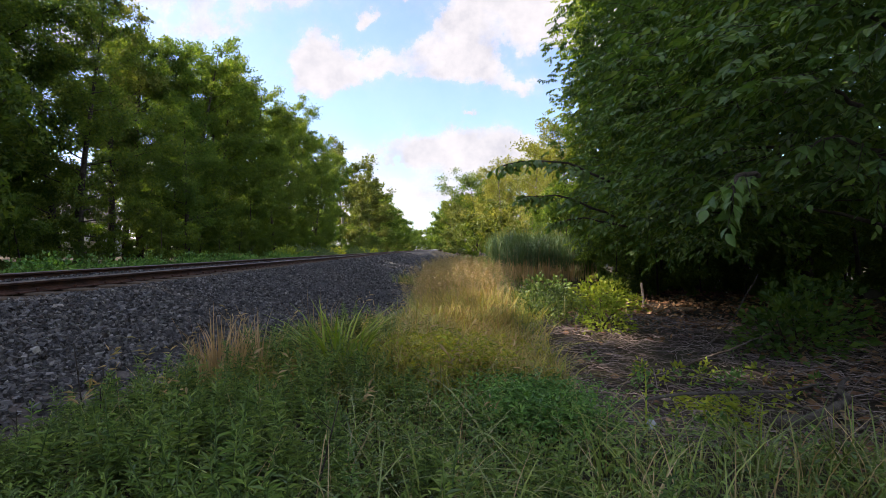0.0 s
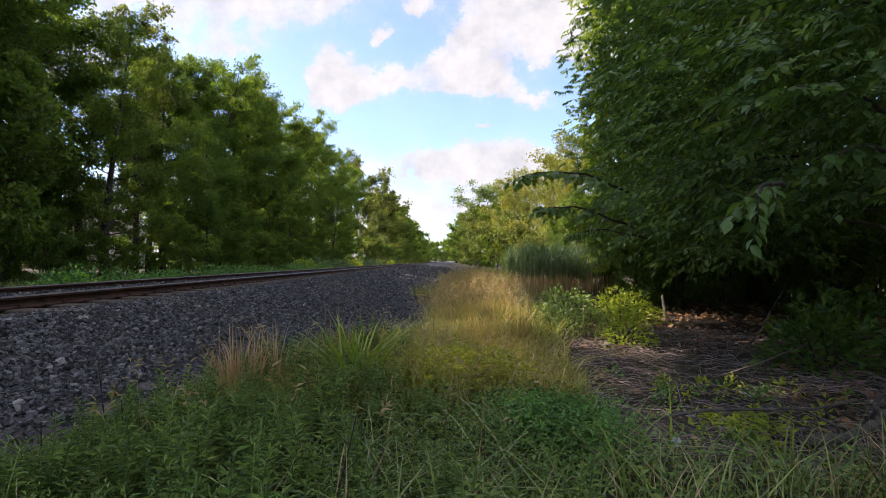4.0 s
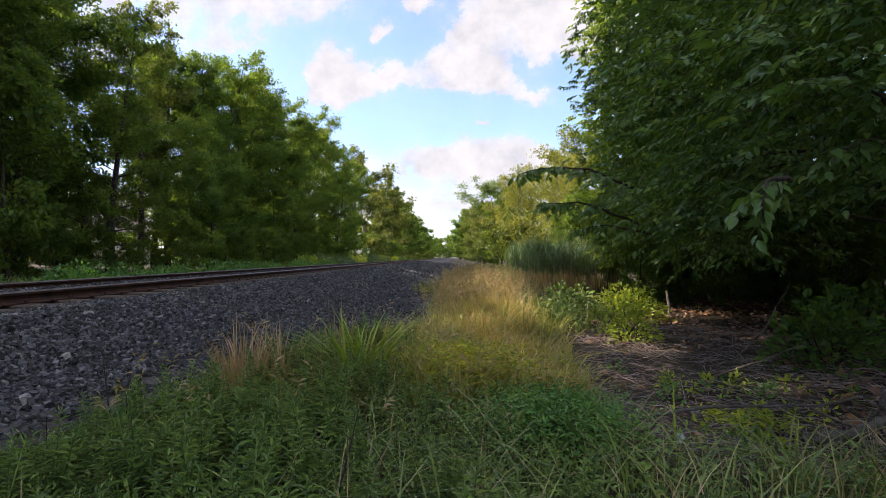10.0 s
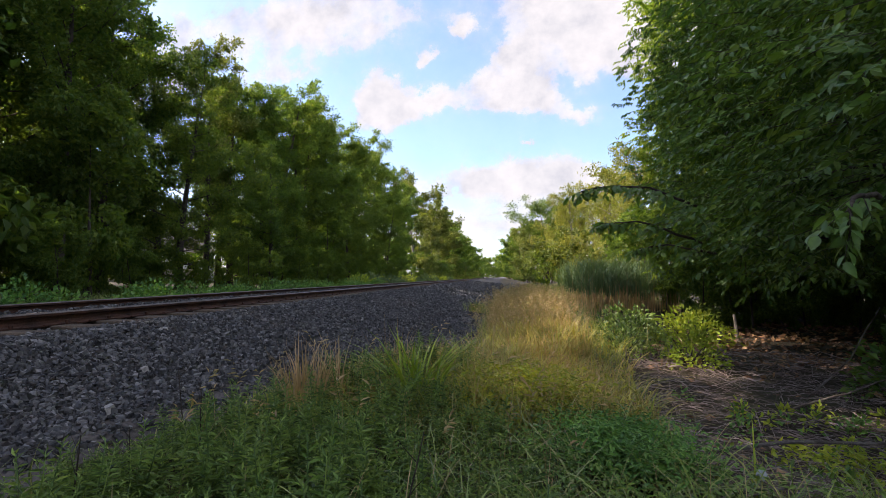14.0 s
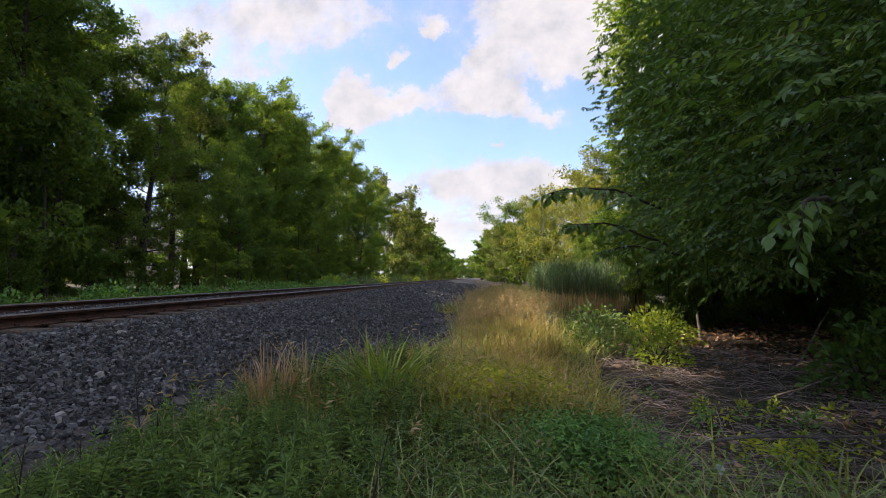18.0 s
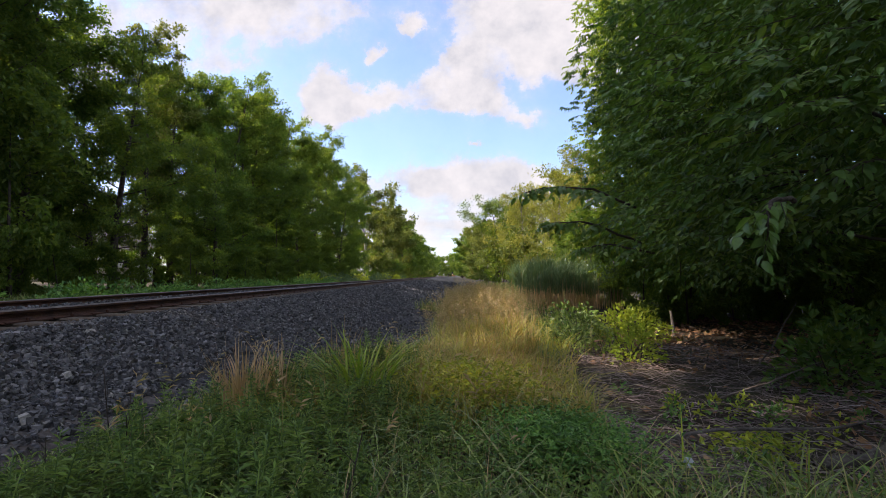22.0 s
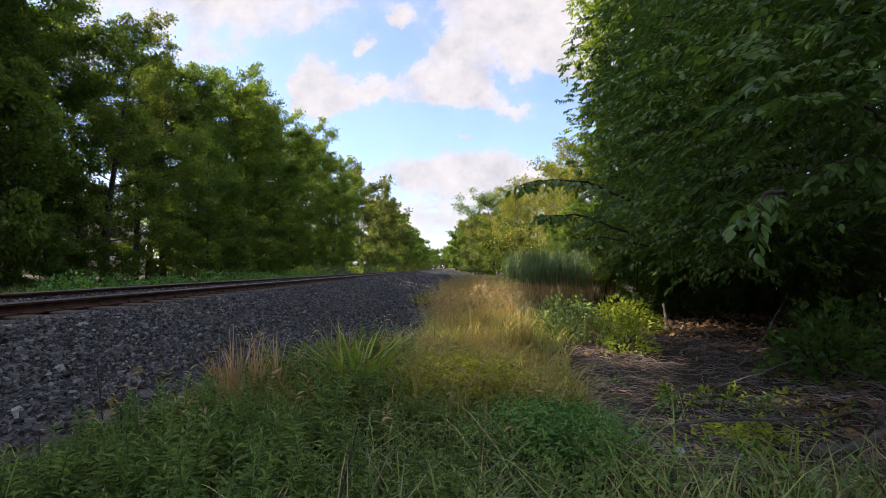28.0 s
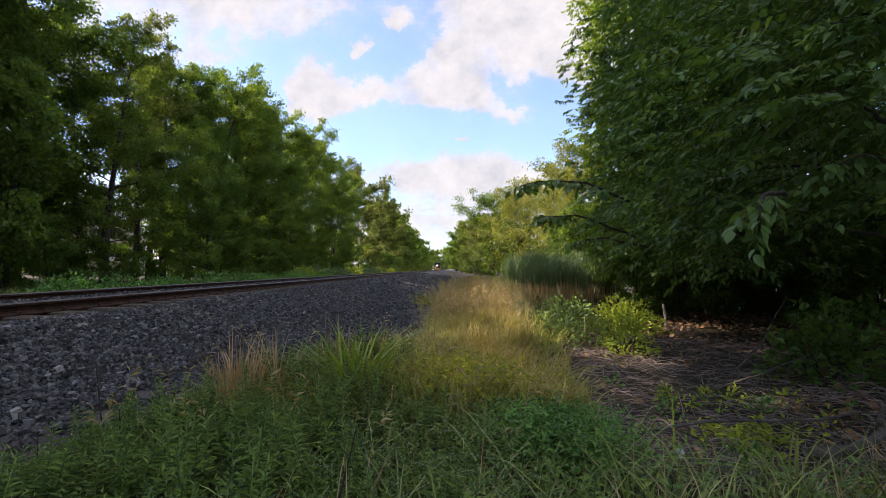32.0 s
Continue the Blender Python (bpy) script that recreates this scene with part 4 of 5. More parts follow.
def leaf_patch(name, n, cx, cy, rx, ry, low, high, size, mat, label):
    x, y = cx + RNG.normal(0, rx, n), cy + RNG.normal(0, ry, n)
    at = on_land(x, y) + np.stack([np.zeros(n), np.zeros(n), RNG.uniform(low, high, n)], 1)
    way = np.stack([RNG.normal(size=n), RNG.normal(size=n), RNG.normal(0.3, 0.4, n)], 1)
    v, f = leaves(at, way, size * RNG.uniform(0.6, 1.2, n), 0.4, 0.25, 0.2)
    tagged(piece(name, mesh_of(name, v, f, mat)), label, "weeds", kind="stuff")


leaf_patch("yellow_weeds", 2600, 0.22, 3.35, 0.24, 0.18, 0.08, 0.40, 0.045, YELLOW, "patch of yellowing leafy weeds among the grass")
leaf_patch("lime_weeds", 330, 2.0, 3.15, 0.2, 0.12, 0.03, 0.16, 0.06, LIME, "small patch of bright green weeds in the clearing")
leaf_patch("clover_patch", 6500, 0.6, 2.5, 0.19, 0.2, 0.06, 0.27, 0.034, CLOVER, "low mound of small-leaved green weeds")


def weed_mesh(height, stems, leaf_size, per):
    at, way, size, wood = [], [], [], []
    for _ in range(stems):
        a = RNG.uniform(0, 6.28)
        p = limb((RNG.normal(0, 0.03), RNG.normal(0, 0.03), 0), (0.25 * np.cos(a), 0.25 * np.sin(a), 1), height * RNG.uniform(0.7, 1.1), 0.1, 6, 0.05)
        wood.append(tube(p, np.linspace(0.004, 0.0015, len(p)), 4))
        for k in range(per):
            s = 0.15 + 0.85 * (k + 0.5) / per
            i = s * 6
            q = p[min(int(i), 5)] + (p[min(int(i) + 1, 6)] - p[min(int(i), 5)]) * (i - min(int(i), 5))
            b = k * 2.4 + RNG.normal(0, 0.3)
            at.append(q)
            way.append((np.cos(b), np.sin(b), 0.1 + 0.7 * s * s + 0.7 * (s > 0.92)))
            size.append(leaf_size * (0.75 + 0.5 * np.sin(3.0 * s)) * RNG.uniform(0.8, 1.2))
    v, f = leaves(np.array(at), np.array(way), np.array(size), 0.25, 0.2, 0.3, False)
    wv, wf = join(wood)
    return mesh_of("stem", wv, wf, WEED, True), mesh_of("leaves", v, f, WEED)


def weeds():
    kinds = [weed_mesh(0.36, 4, 0.035, 40) for _ in range(7)]
    spots = []
    while len(spots) < 296:
        x, y = random.uniform(-2.2, 0.9), 1.0 + 3.4 * random.random() ** 1.5
        if x > float(toe(y)) + 0.26 and (x < 0.0 or y < 1.7) and random.random() < (1.0 if x < -0.3 else 0.4):
            spots.append((x, y))
    for k, (x, y) in enumerate(spots):
        ob = tagged(new("weed"), "leafy green weed on slender upright stems", "weed", "weeds on the verge")
        s = random.uniform(0.5, 1.25) * min(1.0, 0.45 + 0.7 * (x - float(toe(y))))
        ob.matrix_basis = pose(x, y, float(land(x, y)) - 0.01, random.uniform(-8, 8), random.uniform(-8, 8), random.uniform(0, 360))
        ob.scale = (s, s, s)
        a, b = kinds[k % 7]
        piece("stem", a, ob)
        piece("leaves", b, ob)


weeds()


def weed_thicket():
    """The growth between the single weeds: short leafy shoots standing close together."""
    x, y = scatter(2600, -2.2, 1.0, 1.0, 5.2, lambda x, y: (x > toe(y) + 0.22) & (x < np.interp(y, [1, 2, 3, 5.2], [0.9, 0.5, 0.0, -0.2])))
    m, per = len(x), 13
    base, h = on_land(x, y), RNG.uniform(0.12, 0.30, len(x)) * np.clip(0.4 + 0.8 * (x - toe(y)), 0.4, 1.0)
    lean, turn = RNG.uniform(0, 0.3, m), RNG.uniform(0, 6.28, m)
    at, way, size = [], [], []
    for k in range(per):
        s = 0.35 + 0.65 * (k + 0.5) / per
        b = turn + k * 2.4
        at.append(base + np.stack([np.cos(turn) * lean * h * s, np.sin(turn) * lean * h * s, h * s], 1))
        way.append(np.stack([np.cos(b), np.sin(b), np.full(m, 0.15 + 0.8 * s * s)], 1))
        size.append(0.036 * RNG.uniform(0.7, 1.2, m) * (0.7 + 0.5 * np.sin(3 * s)))
    v, f = leaves(np.concatenate(at), np.concatenate(way), np.concatenate(size), 0.26, 0.2, 0.3)
    st = blades(base, h, 0.004, lean, turn, 1.0, 2)
    v, f = join([(v, f), st])
    tagged(piece("weed_thicket", mesh_of("weed_thicket", v, f, WEED)), "close-standing leafy green shoots on the verge", "weeds", kind="stuff")


weed_thicket()


def ground_cover(n, y0, y1, label):
    x, y = scatter(n, -2.2, 3.0, y0, y1, lambda x, y: verge(x, y) & (x > toe(y) + 0.15))
    m = len(x)
    at = on_land(x, y) + np.stack([np.zeros(m), np.zeros(m), 0.02 + 0.17 * RNG.random(m) * np.clip((x - toe(y)) * 1.5, 0.2, 1)], 1)
    way = np.stack([RNG.normal(size=m), RNG.normal(size=m), RNG.normal(0.3, 0.4, m)], 1)
    v, f = leaves(at, way, RNG.uniform(0.022, 0.05, m), 0.42, 0.25, 0.2)
    tagged(piece("ground_cover", mesh_of("ground_cover", v, f, WEED)), label, "ground cover", kind="stuff")


ground_cover(26000, 0.9, 7, "low leafy weeds covering the verge")
ground_cover(11000, 0.95, -4.0, "low leafy weeds around the viewpoint")


def shrub(at, r, h, n, size, mat, label, name="shrub", group="", broad=0.6):
    ob = tagged(new(name), label, "shrub", group)
    ob.matrix_basis = pose(*at)
    d = unit(RNG.normal(size=(n, 3)))
    d[:, 2] = np.abs(d[:, 2])
    p = d * np.array([r, r, h]) * (RNG.uniform(0.3, 1.0, n) ** 0.5 * (1 + 0.2 * np.sin(d[:, 0] * 8 + at[0]) * np.sin(d[:, 1] * 7)))[:, None]
    v, f = leaves(p, d + RNG.normal(0, 0.5, (n, 3)), size * RNG.uniform(0.7, 1.2, n), broad)
    piece("leaves", mesh_of("leaves", v, f, mat), ob)
    stems = [tube(limb((RNG.normal(0, 0.05), RNG.normal(0, 0.05), -0.03), (np.cos(a), np.sin(a), 1.2), h * 0.8, 0, 4), np.linspace(0.012, 0.004, 5) * (0.4 if name == "sprig" else 1), 4) for a in ((0.5,) if name == "sprig" else np.arange(0, 6.28, 0.9))]
    sv, sf = join(stems)
    piece("framework", mesh_of("framework", sv, sf, BARK, True), ob)
    return ob


for k in range(34):
    y = 4.5 + k * 0.95 + random.uniform(-0.3, 0.3)
    x = -8.9 + random.uniform(-0.9, 0.3)
    shrub((x, y, float(land(x, y))), random.uniform(0.5, 0.8), random.uniform(0.5, 0.85), 620, 0.11, CLOVER, "low green bush beside the far rail", "bush", "bushes beyond the track")
for k in range(26):
    y = 34 + k * 2.6
    x = -9.5 + random.uniform(-1.5, 0.8)
    shrub((x, y, float(land(x, y))), random.uniform(0.9, 1.6), random.uniform(0.7, 1.4), 420, 0.22, REED if k % 3 else LIME, "rough green growth beside the track", "bush", "bushes beyond the track")
shrub((3.55, 4.4, 0.0), 0.45, 0.66, 620, 0.095, GREEN_NEAR, "dark green leafy bush under the trees", broad=0.62)
shrub((4.3, 4.9, 0.0), 0.5, 0.75, 500, 0.095, GREEN_NEAR, "dark green leafy bush under the trees", broad=0.62)
shrub((1.55, 6.3, 0.0), 0.45, 0.42, 700, 0.06, WEED, "mid-green bush at the edge of the clearing")
shrub((2.25, 5.75, 0.0), 0.33, 0.5, 900, 0.05, LIME, "sunlit lime-green low bush")
shrub((1.95, 7.4, 0.0), 0.55, 0.6, 900, 0.07, WEED, "mid-green bush at the edge of the clearing")
shrub((2.9, 7.6, 0.0), 0.6, 0.55, 1200, 0.07, LIME, "sunlit lime-green low bush")


# undergrowth that closes the wood behind the clearing
for n in range(30):
    x = 5.5 + (n % 6) * 1.5 + random.uniform(-0.5, 0.5)
    y = 12.0 + (n // 6) * 1.4 if x < 7.5 else 1.0 + (n * 0.53) % 13
    tree("sapling", UNDER[n % 3], (x, y, 0.0), "dark green undergrowth in the shade of the wood", "undergrowth in the wood", random.uniform(0.4, 0.6), n * 61 % 360)


for n in range(16):
    x, y = (3.9 + 0.5 * n, 9.6 + (n * 0.7) % 1.3) if n < 10 else (6.3 + 0.5 * (n % 2), 3.0 + 1.1 * (n - 10))
    tree("bush", UNDER[n % 3], (x, y, -0.1), "dark bush in the shade of the wood", "undergrowth in the wood", 0.26 + 0.03 * (n % 4), n * 61 % 360, "bush")
for n in range(10):
    x, y = 5.6 + 0.95 * n, 11.0 + (n * 1.7) % 4 - 0.55 * max(n - 4, 0)
    tree("bush", BUSHY[1], (x, y, -0.05), "dark bush in the shade of the wood", "undergrowth in the wood", 0.5 + 0.06 * (n % 4), n * 61 % 360, "bush")


def reeds():
    ob = tagged(new("reed_bed"), "dense stand of blue-green reeds with dry pinkish bases", "reeds")
    n = 900
    x = RNG.uniform(0, 1, n)
    y = 12.5 + 7 * RNG.random(n) + 2 * x
    x = 1.6 + 3.4 * x + 0.05 * y
    z = land(x, y)
    h = RNG.uniform(0.95, 1.75, n)
    v, f = blades(np.stack([x, y, z], 1), h * 0.75, 0.016, RNG.uniform(0, 0.15, n), RNG.uniform(0, 6.28, n), 1, 2)
    piece("dry_base", mesh_of("dry_base", v, f, REED_BASE), ob, "dry pinkish straw stalks")
    m = 11000
    k = RNG.integers(0, n, m)
    s = RNG.uniform(0.5, 1.0, m)
    at = np.stack([x[k], y[k], z[k] + h[k] * s * 0.8], 1) + RNG.normal(0, 0.05, (m, 3))
    v, f = blades(at, RNG.uniform(0.3, 0.6, m), 0.018, RNG.uniform(0.3, 1.1, m), RNG.uniform(0, 6.28, m), 0.8, 3)
    piece("leafage", mesh_of("leafage", v, f, REED), ob, "blue-green reed blades")


reeds()


def tuft(name, at, n, h, width, lean, mat, label, r=0.08):
    p = np.stack([RNG.normal(0, r, n), RNG.normal(0, r, n), np.zeros(n)], 1)
    turn = np.arctan2(p[:, 1], p[:, 0]) + RNG.normal(0, 0.5, n)
    v, f = blades(p, h * RNG.uniform(0.5, 1.1, n), width, np.abs(RNG.normal(lean, 0.2, n)), turn, 1.0, 4)
    ob = tagged(piece(name, mesh_of(name, v, f, mat)), label, "grass tuft")
    ob.matrix_basis = pose(*at)
    return ob


tuft("grass_tuft", (-0.62, 3.4, 0.02), 75, 0.68, 0.024, 0.65, LIME, "upright tuft of broad bright green grass", 0.07)
tuft("dry_tuft", (-1.4, 3.25, 0.02), 120, 0.56, 0.013, 0.28, STRAW, "clump of dry straw-coloured stalks", 0.085)
tuft("dry_tuft", (-1.2, 3.4, 0.02), 60, 0.60, 0.012, 0.3, STRAW, "clump of dry straw-coloured stalks", 0.07)
tuft("grass_tuft", (-0.42, 12.2, 0.05), 160, 0.42, 0.02, 0.5, GRASS, "small green grass clump at the ballast's foot", 0.2)
tuft("dry_tuft", (-0.95, 4.2, 0.02), 30, 0.66, 0.008, 0.2, STRAW, "thin clump of dry straw-coloured stalks", 0.08)
for x, y, n, h in ((0.85, 1.9, 26, 0.4), (1.5, 2.0, 34, 0.42), (1.15, 1.6, 30, 0.36), (1.95, 2.1, 30, 0.4), (0.5, 1.5, 24, 0.35)):
    tuft("grass_tuft", (x, y, -0.03), n, h, 0.009, 0.9, GRASS, "arching tuft of long green grass", 0.06)


# ---- the clearing: fallen twigs, leaves, branches ----
def clearing():
    n = 5000
    x, y = RNG.uniform(0.95, 4.6, n), 2.2 + 4.3 * RNG.random(n) ** 1.3
    ok = x > np.interp(y, [2, 4, 6.5], [0.95, 1.0, 1.4])
    x, y = x[ok], y[ok]
    parts = []
    for a, b in zip(x, y):
        t, l = RNG.uniform(0, 3.14), RNG.uniform(0.06, 0.2) if RNG.random() < 0.7 else RNG.uniform(0.2, 0.5)
        d = np.array([np.cos(t), np.sin(t), RNG.normal(0, 0.15)]) * l * 0.5
        c = np.array([a, b, float(land(a, b)) + RNG.uniform(0.0, 0.05)])
        k = RNG.normal(0, 0.14, 3) * l
        parts.append(tube(np.array([c - d, c + k * 0.6, c + d]), np.array([0.003, 0.0026, 0.0015]) * RNG.uniform(0.5, 1.6), 3))
    v, f = join(parts)
    tagged(piece("fallen_twigs", mesh_of("fallen_twigs", v, f, DEADWOOD)), "tangle of dry fallen twigs and stalks on bare soil", "twigs", kind="stuff")
    m = 11000
    x, y = RNG.uniform(1.2, 9.0, m), RNG.uniform(1.7, 12.0, m)
    ok = (x > np.interp(y, [1.7, 2.5, 4, 6.5, 9, 12], [2.0, 1.2, 1.3, 1.9, 3.3, 4.2])) & ((RNG.random(m) < 0.12) | (y > 5.6) | (x > 0.55 * y + 0.75))
    x, y = x[ok], y[ok]
    p = np.stack([x, y, land(x, y) + RNG.uniform(0.0, 0.03, len(x))], 1)
    w = np.stack([RNG.normal(size=len(x)), RNG.normal(size=len(x)), RNG.normal(0, 0.25, len(x))], 1)
    v, f = leaves(p, w, RNG.uniform(0.05, 0.11, len(x)), 0.6, 0.4, -0.2)
    tagged(piece("leaf_litter", mesh_of("leaf_litter", v, f, LITTER)), "brown fallen leaves under the trees", "leaf litter", kind="stuff")


clearing()


def branch(points, r, label, twigs=3):
    p = np.array(points, float)
    t = np.linspace(0, 1, len(p) * 4)
    fine = np.stack([np.interp(t, np.linspace(0, 1, len(p)), p[:, i]) for i in range(3)], 1) + RNG.normal(0, r * 0.25, (len(t), 3))
    parts = [tube(fine, np.linspace(r, r * 0.35, len(t)), 7)]
    for _ in range(twigs):
        s = fine[RNG.integers(2, len(t) - 2)]
        parts.append(tube(limb(s, RNG.normal(size=3) * [1, 1, 0.3] + [0, 0, 0.2], RNG.uniform(0.15, 0.4), 0.0, 4, 0.2), np.linspace(r * 0.35, r * 0.1, 5), 5))
    v, f = join(parts)
    return tagged(piece("branch", mesh_of("branch", v, f, GREYWOOD, True)), label, "branch", "fallen branches in the clearing")


branch([(2.02, 2.6, 0.0), (2.3, 2.62, 0.05), (2.58, 2.74, 0.07), (2.75, 2.98, 0.08), (2.98, 3.2, 0.1)], 0.034, "grey weathered crooked branch lying on the leaf litter", 4)
branch([(1.2, 2.9, 0.02), (1.7, 3.0, 0.06), (2.3, 2.95, 0.08), (3.0, 3.3, 0.05)], 0.014, "long thin fallen branch", 3)
branch([(2.75, 4.6, -0.05), (2.95, 4.4, 0.3), (3.15, 4.3, 0.78)], 0.011, "leaning dead branch among the leaves", 4)
branch([(2.4, 4.2, -0.05), (2.7, 4.0, 0.14), (3.1, 4.0, 0.3)], 0.010, "leaning dead branch among the leaves", 3)


for k in range(30):
    x, y = random.uniform(1.35, 3.3), random.uniform(2.35, 4.6)
    if x > 0.3 * y + 0.2:
        shrub((x, y, float(land(x, y)) - 0.01), random.uniform(0.06, 0.12), random.uniform(0.08, 0.2), 34, 0.05, (CLOVER, LIME, GREEN_NEAR)[k % 3], "small green sprig among the fallen twigs", "sprig", "sprigs in the clearing", 0.5)


def stakes():
    for x, y, h, lean in ((3.35, 7.6, 0.34, 4), (3.9, 8.2, 0.42, -5)):
        me = mesh_of("stake", *join([tube(np.array([(0, 0, -0.05), (0.004, 0.003, h * 0.5), (0.0, 0.0, h)]), np.array([0.026, 0.025, 0.021]), 7)]), PALE_BARK)
        tagged(piece("stake", me, at=pose(x, y, float(land(x, y)), lean, lean)), "short pale wooden stake in the leaf litter", "stake", "stakes under the trees")


stakes()


def dead_stalks():
    for x, y, h in ((-1.95, 2.75, 0.5), (-1.72, 1.75, 0.45), (-1.55, 2.3, 0.4), (-1.85, 2.2, 0.3), (-2.05, 3.1, 0.28), (-0.35, 1.5, 0.5)):
        line = limb((0, 0, -0.03), (RNG.normal(0, 0.08), RNG.normal(0, 0.08), 1), h, 0, 5, 0.05)
        parts = [tube(line, np.linspace(0.005, 0.002, 6), 5)]
        for k in (2, 3, 4):
            parts.append(tube(limb(line[k], (RNG.normal(0, 0.5), RNG.normal(0, 0.5), 1), 0.1, 0, 3, 0.1), np.linspace(0.002, 0.001, 4), 3))
        tagged(piece("dead_stalk", mesh_of("dead_stalk", *join(parts), BARK), at=pose(x, y, float(land(x, y)))), "thin dark dead stalk standing at the ballast's foot", "stalk", "dead stalks")


dead_stalks()


def yellow_blades():
    for x, y, h, t in ((0.85, 2.95, 0.42, 0.4), (1.15, 2.35, 0.40, 1.2), (1.55, 2.2, 0.36, 2.8), (0.95, 2.6, 0.3, 0.2), (1.75, 2.35, 0.3, 0.8)):
        v, f = blades(np.zeros((2, 3)), np.array([h, h * 0.8]), 0.013, np.array([0.25, 0.7]), np.array([t, t + 2.2]), 1.0, 5)
        tagged(piece("grass_shoot", mesh_of("grass_shoot", v, f, LIME), at=pose(x, y, float(land(x, y)) - 0.01)), "single tall yellow-green grass shoot", "grass shoot", "tall shoots at the clearing's edge")


yellow_blades()


def scrap():
    bm = bmesh.new()
    bmesh.ops.create_grid(bm, x_segments=5, y_segments=4, size=0.02)
    for v in bm.verts:
        v.co.z = 0.012 * math.sin(v.co.x * 140) + 0.01 * math.cos(v.co.y * 170) + 0.018
    bmesh.ops.solidify(bm, geom=bm.faces[:], thickness=0.0015)
    me = bpy.data.meshes.new("paper_scrap")
    bm.to_mesh(me)
    bm.free()
    me.materials.append(plain("scrap_paper", (0.38, 0.42, 0.44), 0.6))
    x, y = 1.12, 2.25
    tagged(piece("paper_scrap", me, at=pose(x, y, float(land(x, y)) + 0.12, 12, -8, 30)), "crumpled whitish scrap caught in the grass", "litter")


scrap()


# ---- house and fence behind the trees ----
def box(sx, sy, sz, mat, name, edge=0.0):
    return bevel_box(sx, sy, sz, edge, mat, name)


def house(at, turn):
    ob = tagged(new("house"), "white-sided house with a dark shingle roof behind the trees", "house")
    ob.matrix_basis = pose(*at, 0, 0, turn)
    piece("wall", box(12, 8, 3.2, SIDING, "wall"), ob, at=pose(0, 0, 1.6))
    bm = bmesh.new()
    vs = [bm.verts.new(p) for p in ((-6.4, -4.5, 0), (6.4, -4.5, 0), (6.4, 4.5, 0), (-6.4, 4.5, 0), (-6.4, 0, 2.4), (6.4, 0, 2.4))]
    for f in ((0, 1, 5, 4), (2, 3, 4, 5), (0, 4, 3), (1, 2, 5), (3, 2, 1, 0)):
        bm.faces.new([vs[i] for i in f])
    me = bpy.data.meshes.new("roof")
    bm.to_mesh(me)
    bm.free()
    me.materials.append(SHINGLE)
    piece("roof", me, ob, at=pose(0, 0, 3.2))
    for x in (-4, -1.3, 3.8):
        w = piece("window", box(1.2, 0.08, 1.3, SIDING, "window", 0.01), ob, at=pose(x, -4.03, 1.75))
        piece("pane", box(1.0, 0.03, 1.1, PANE, "pane"), w, at=pose(0, -0.045, 0))
    piece("door", box(0.95, 0.08, 2.05, SHINGLE, "door", 0.01), ob, at=pose(1.3, -4.03, 1.05))


house((-38, 47, 0.3), 50)


def fence():
    ob = tagged(new("fence"), "pale board fence behind the trees", "fence")
    board, post = box(0.14, 0.02, 1.2, FENCE, "board"), box(0.1, 0.1, 1.45, FENCE, "post", 0.01)
    for i in range(150):
        piece("board", board, ob, at=pose(-30, 20 + i * 0.165, 1.0, 0, 0, 90))
        if i % 15 == 0:
            piece("post", post, ob, at=pose(-30.1, 20 + i * 0.165, 1.0))


fence()


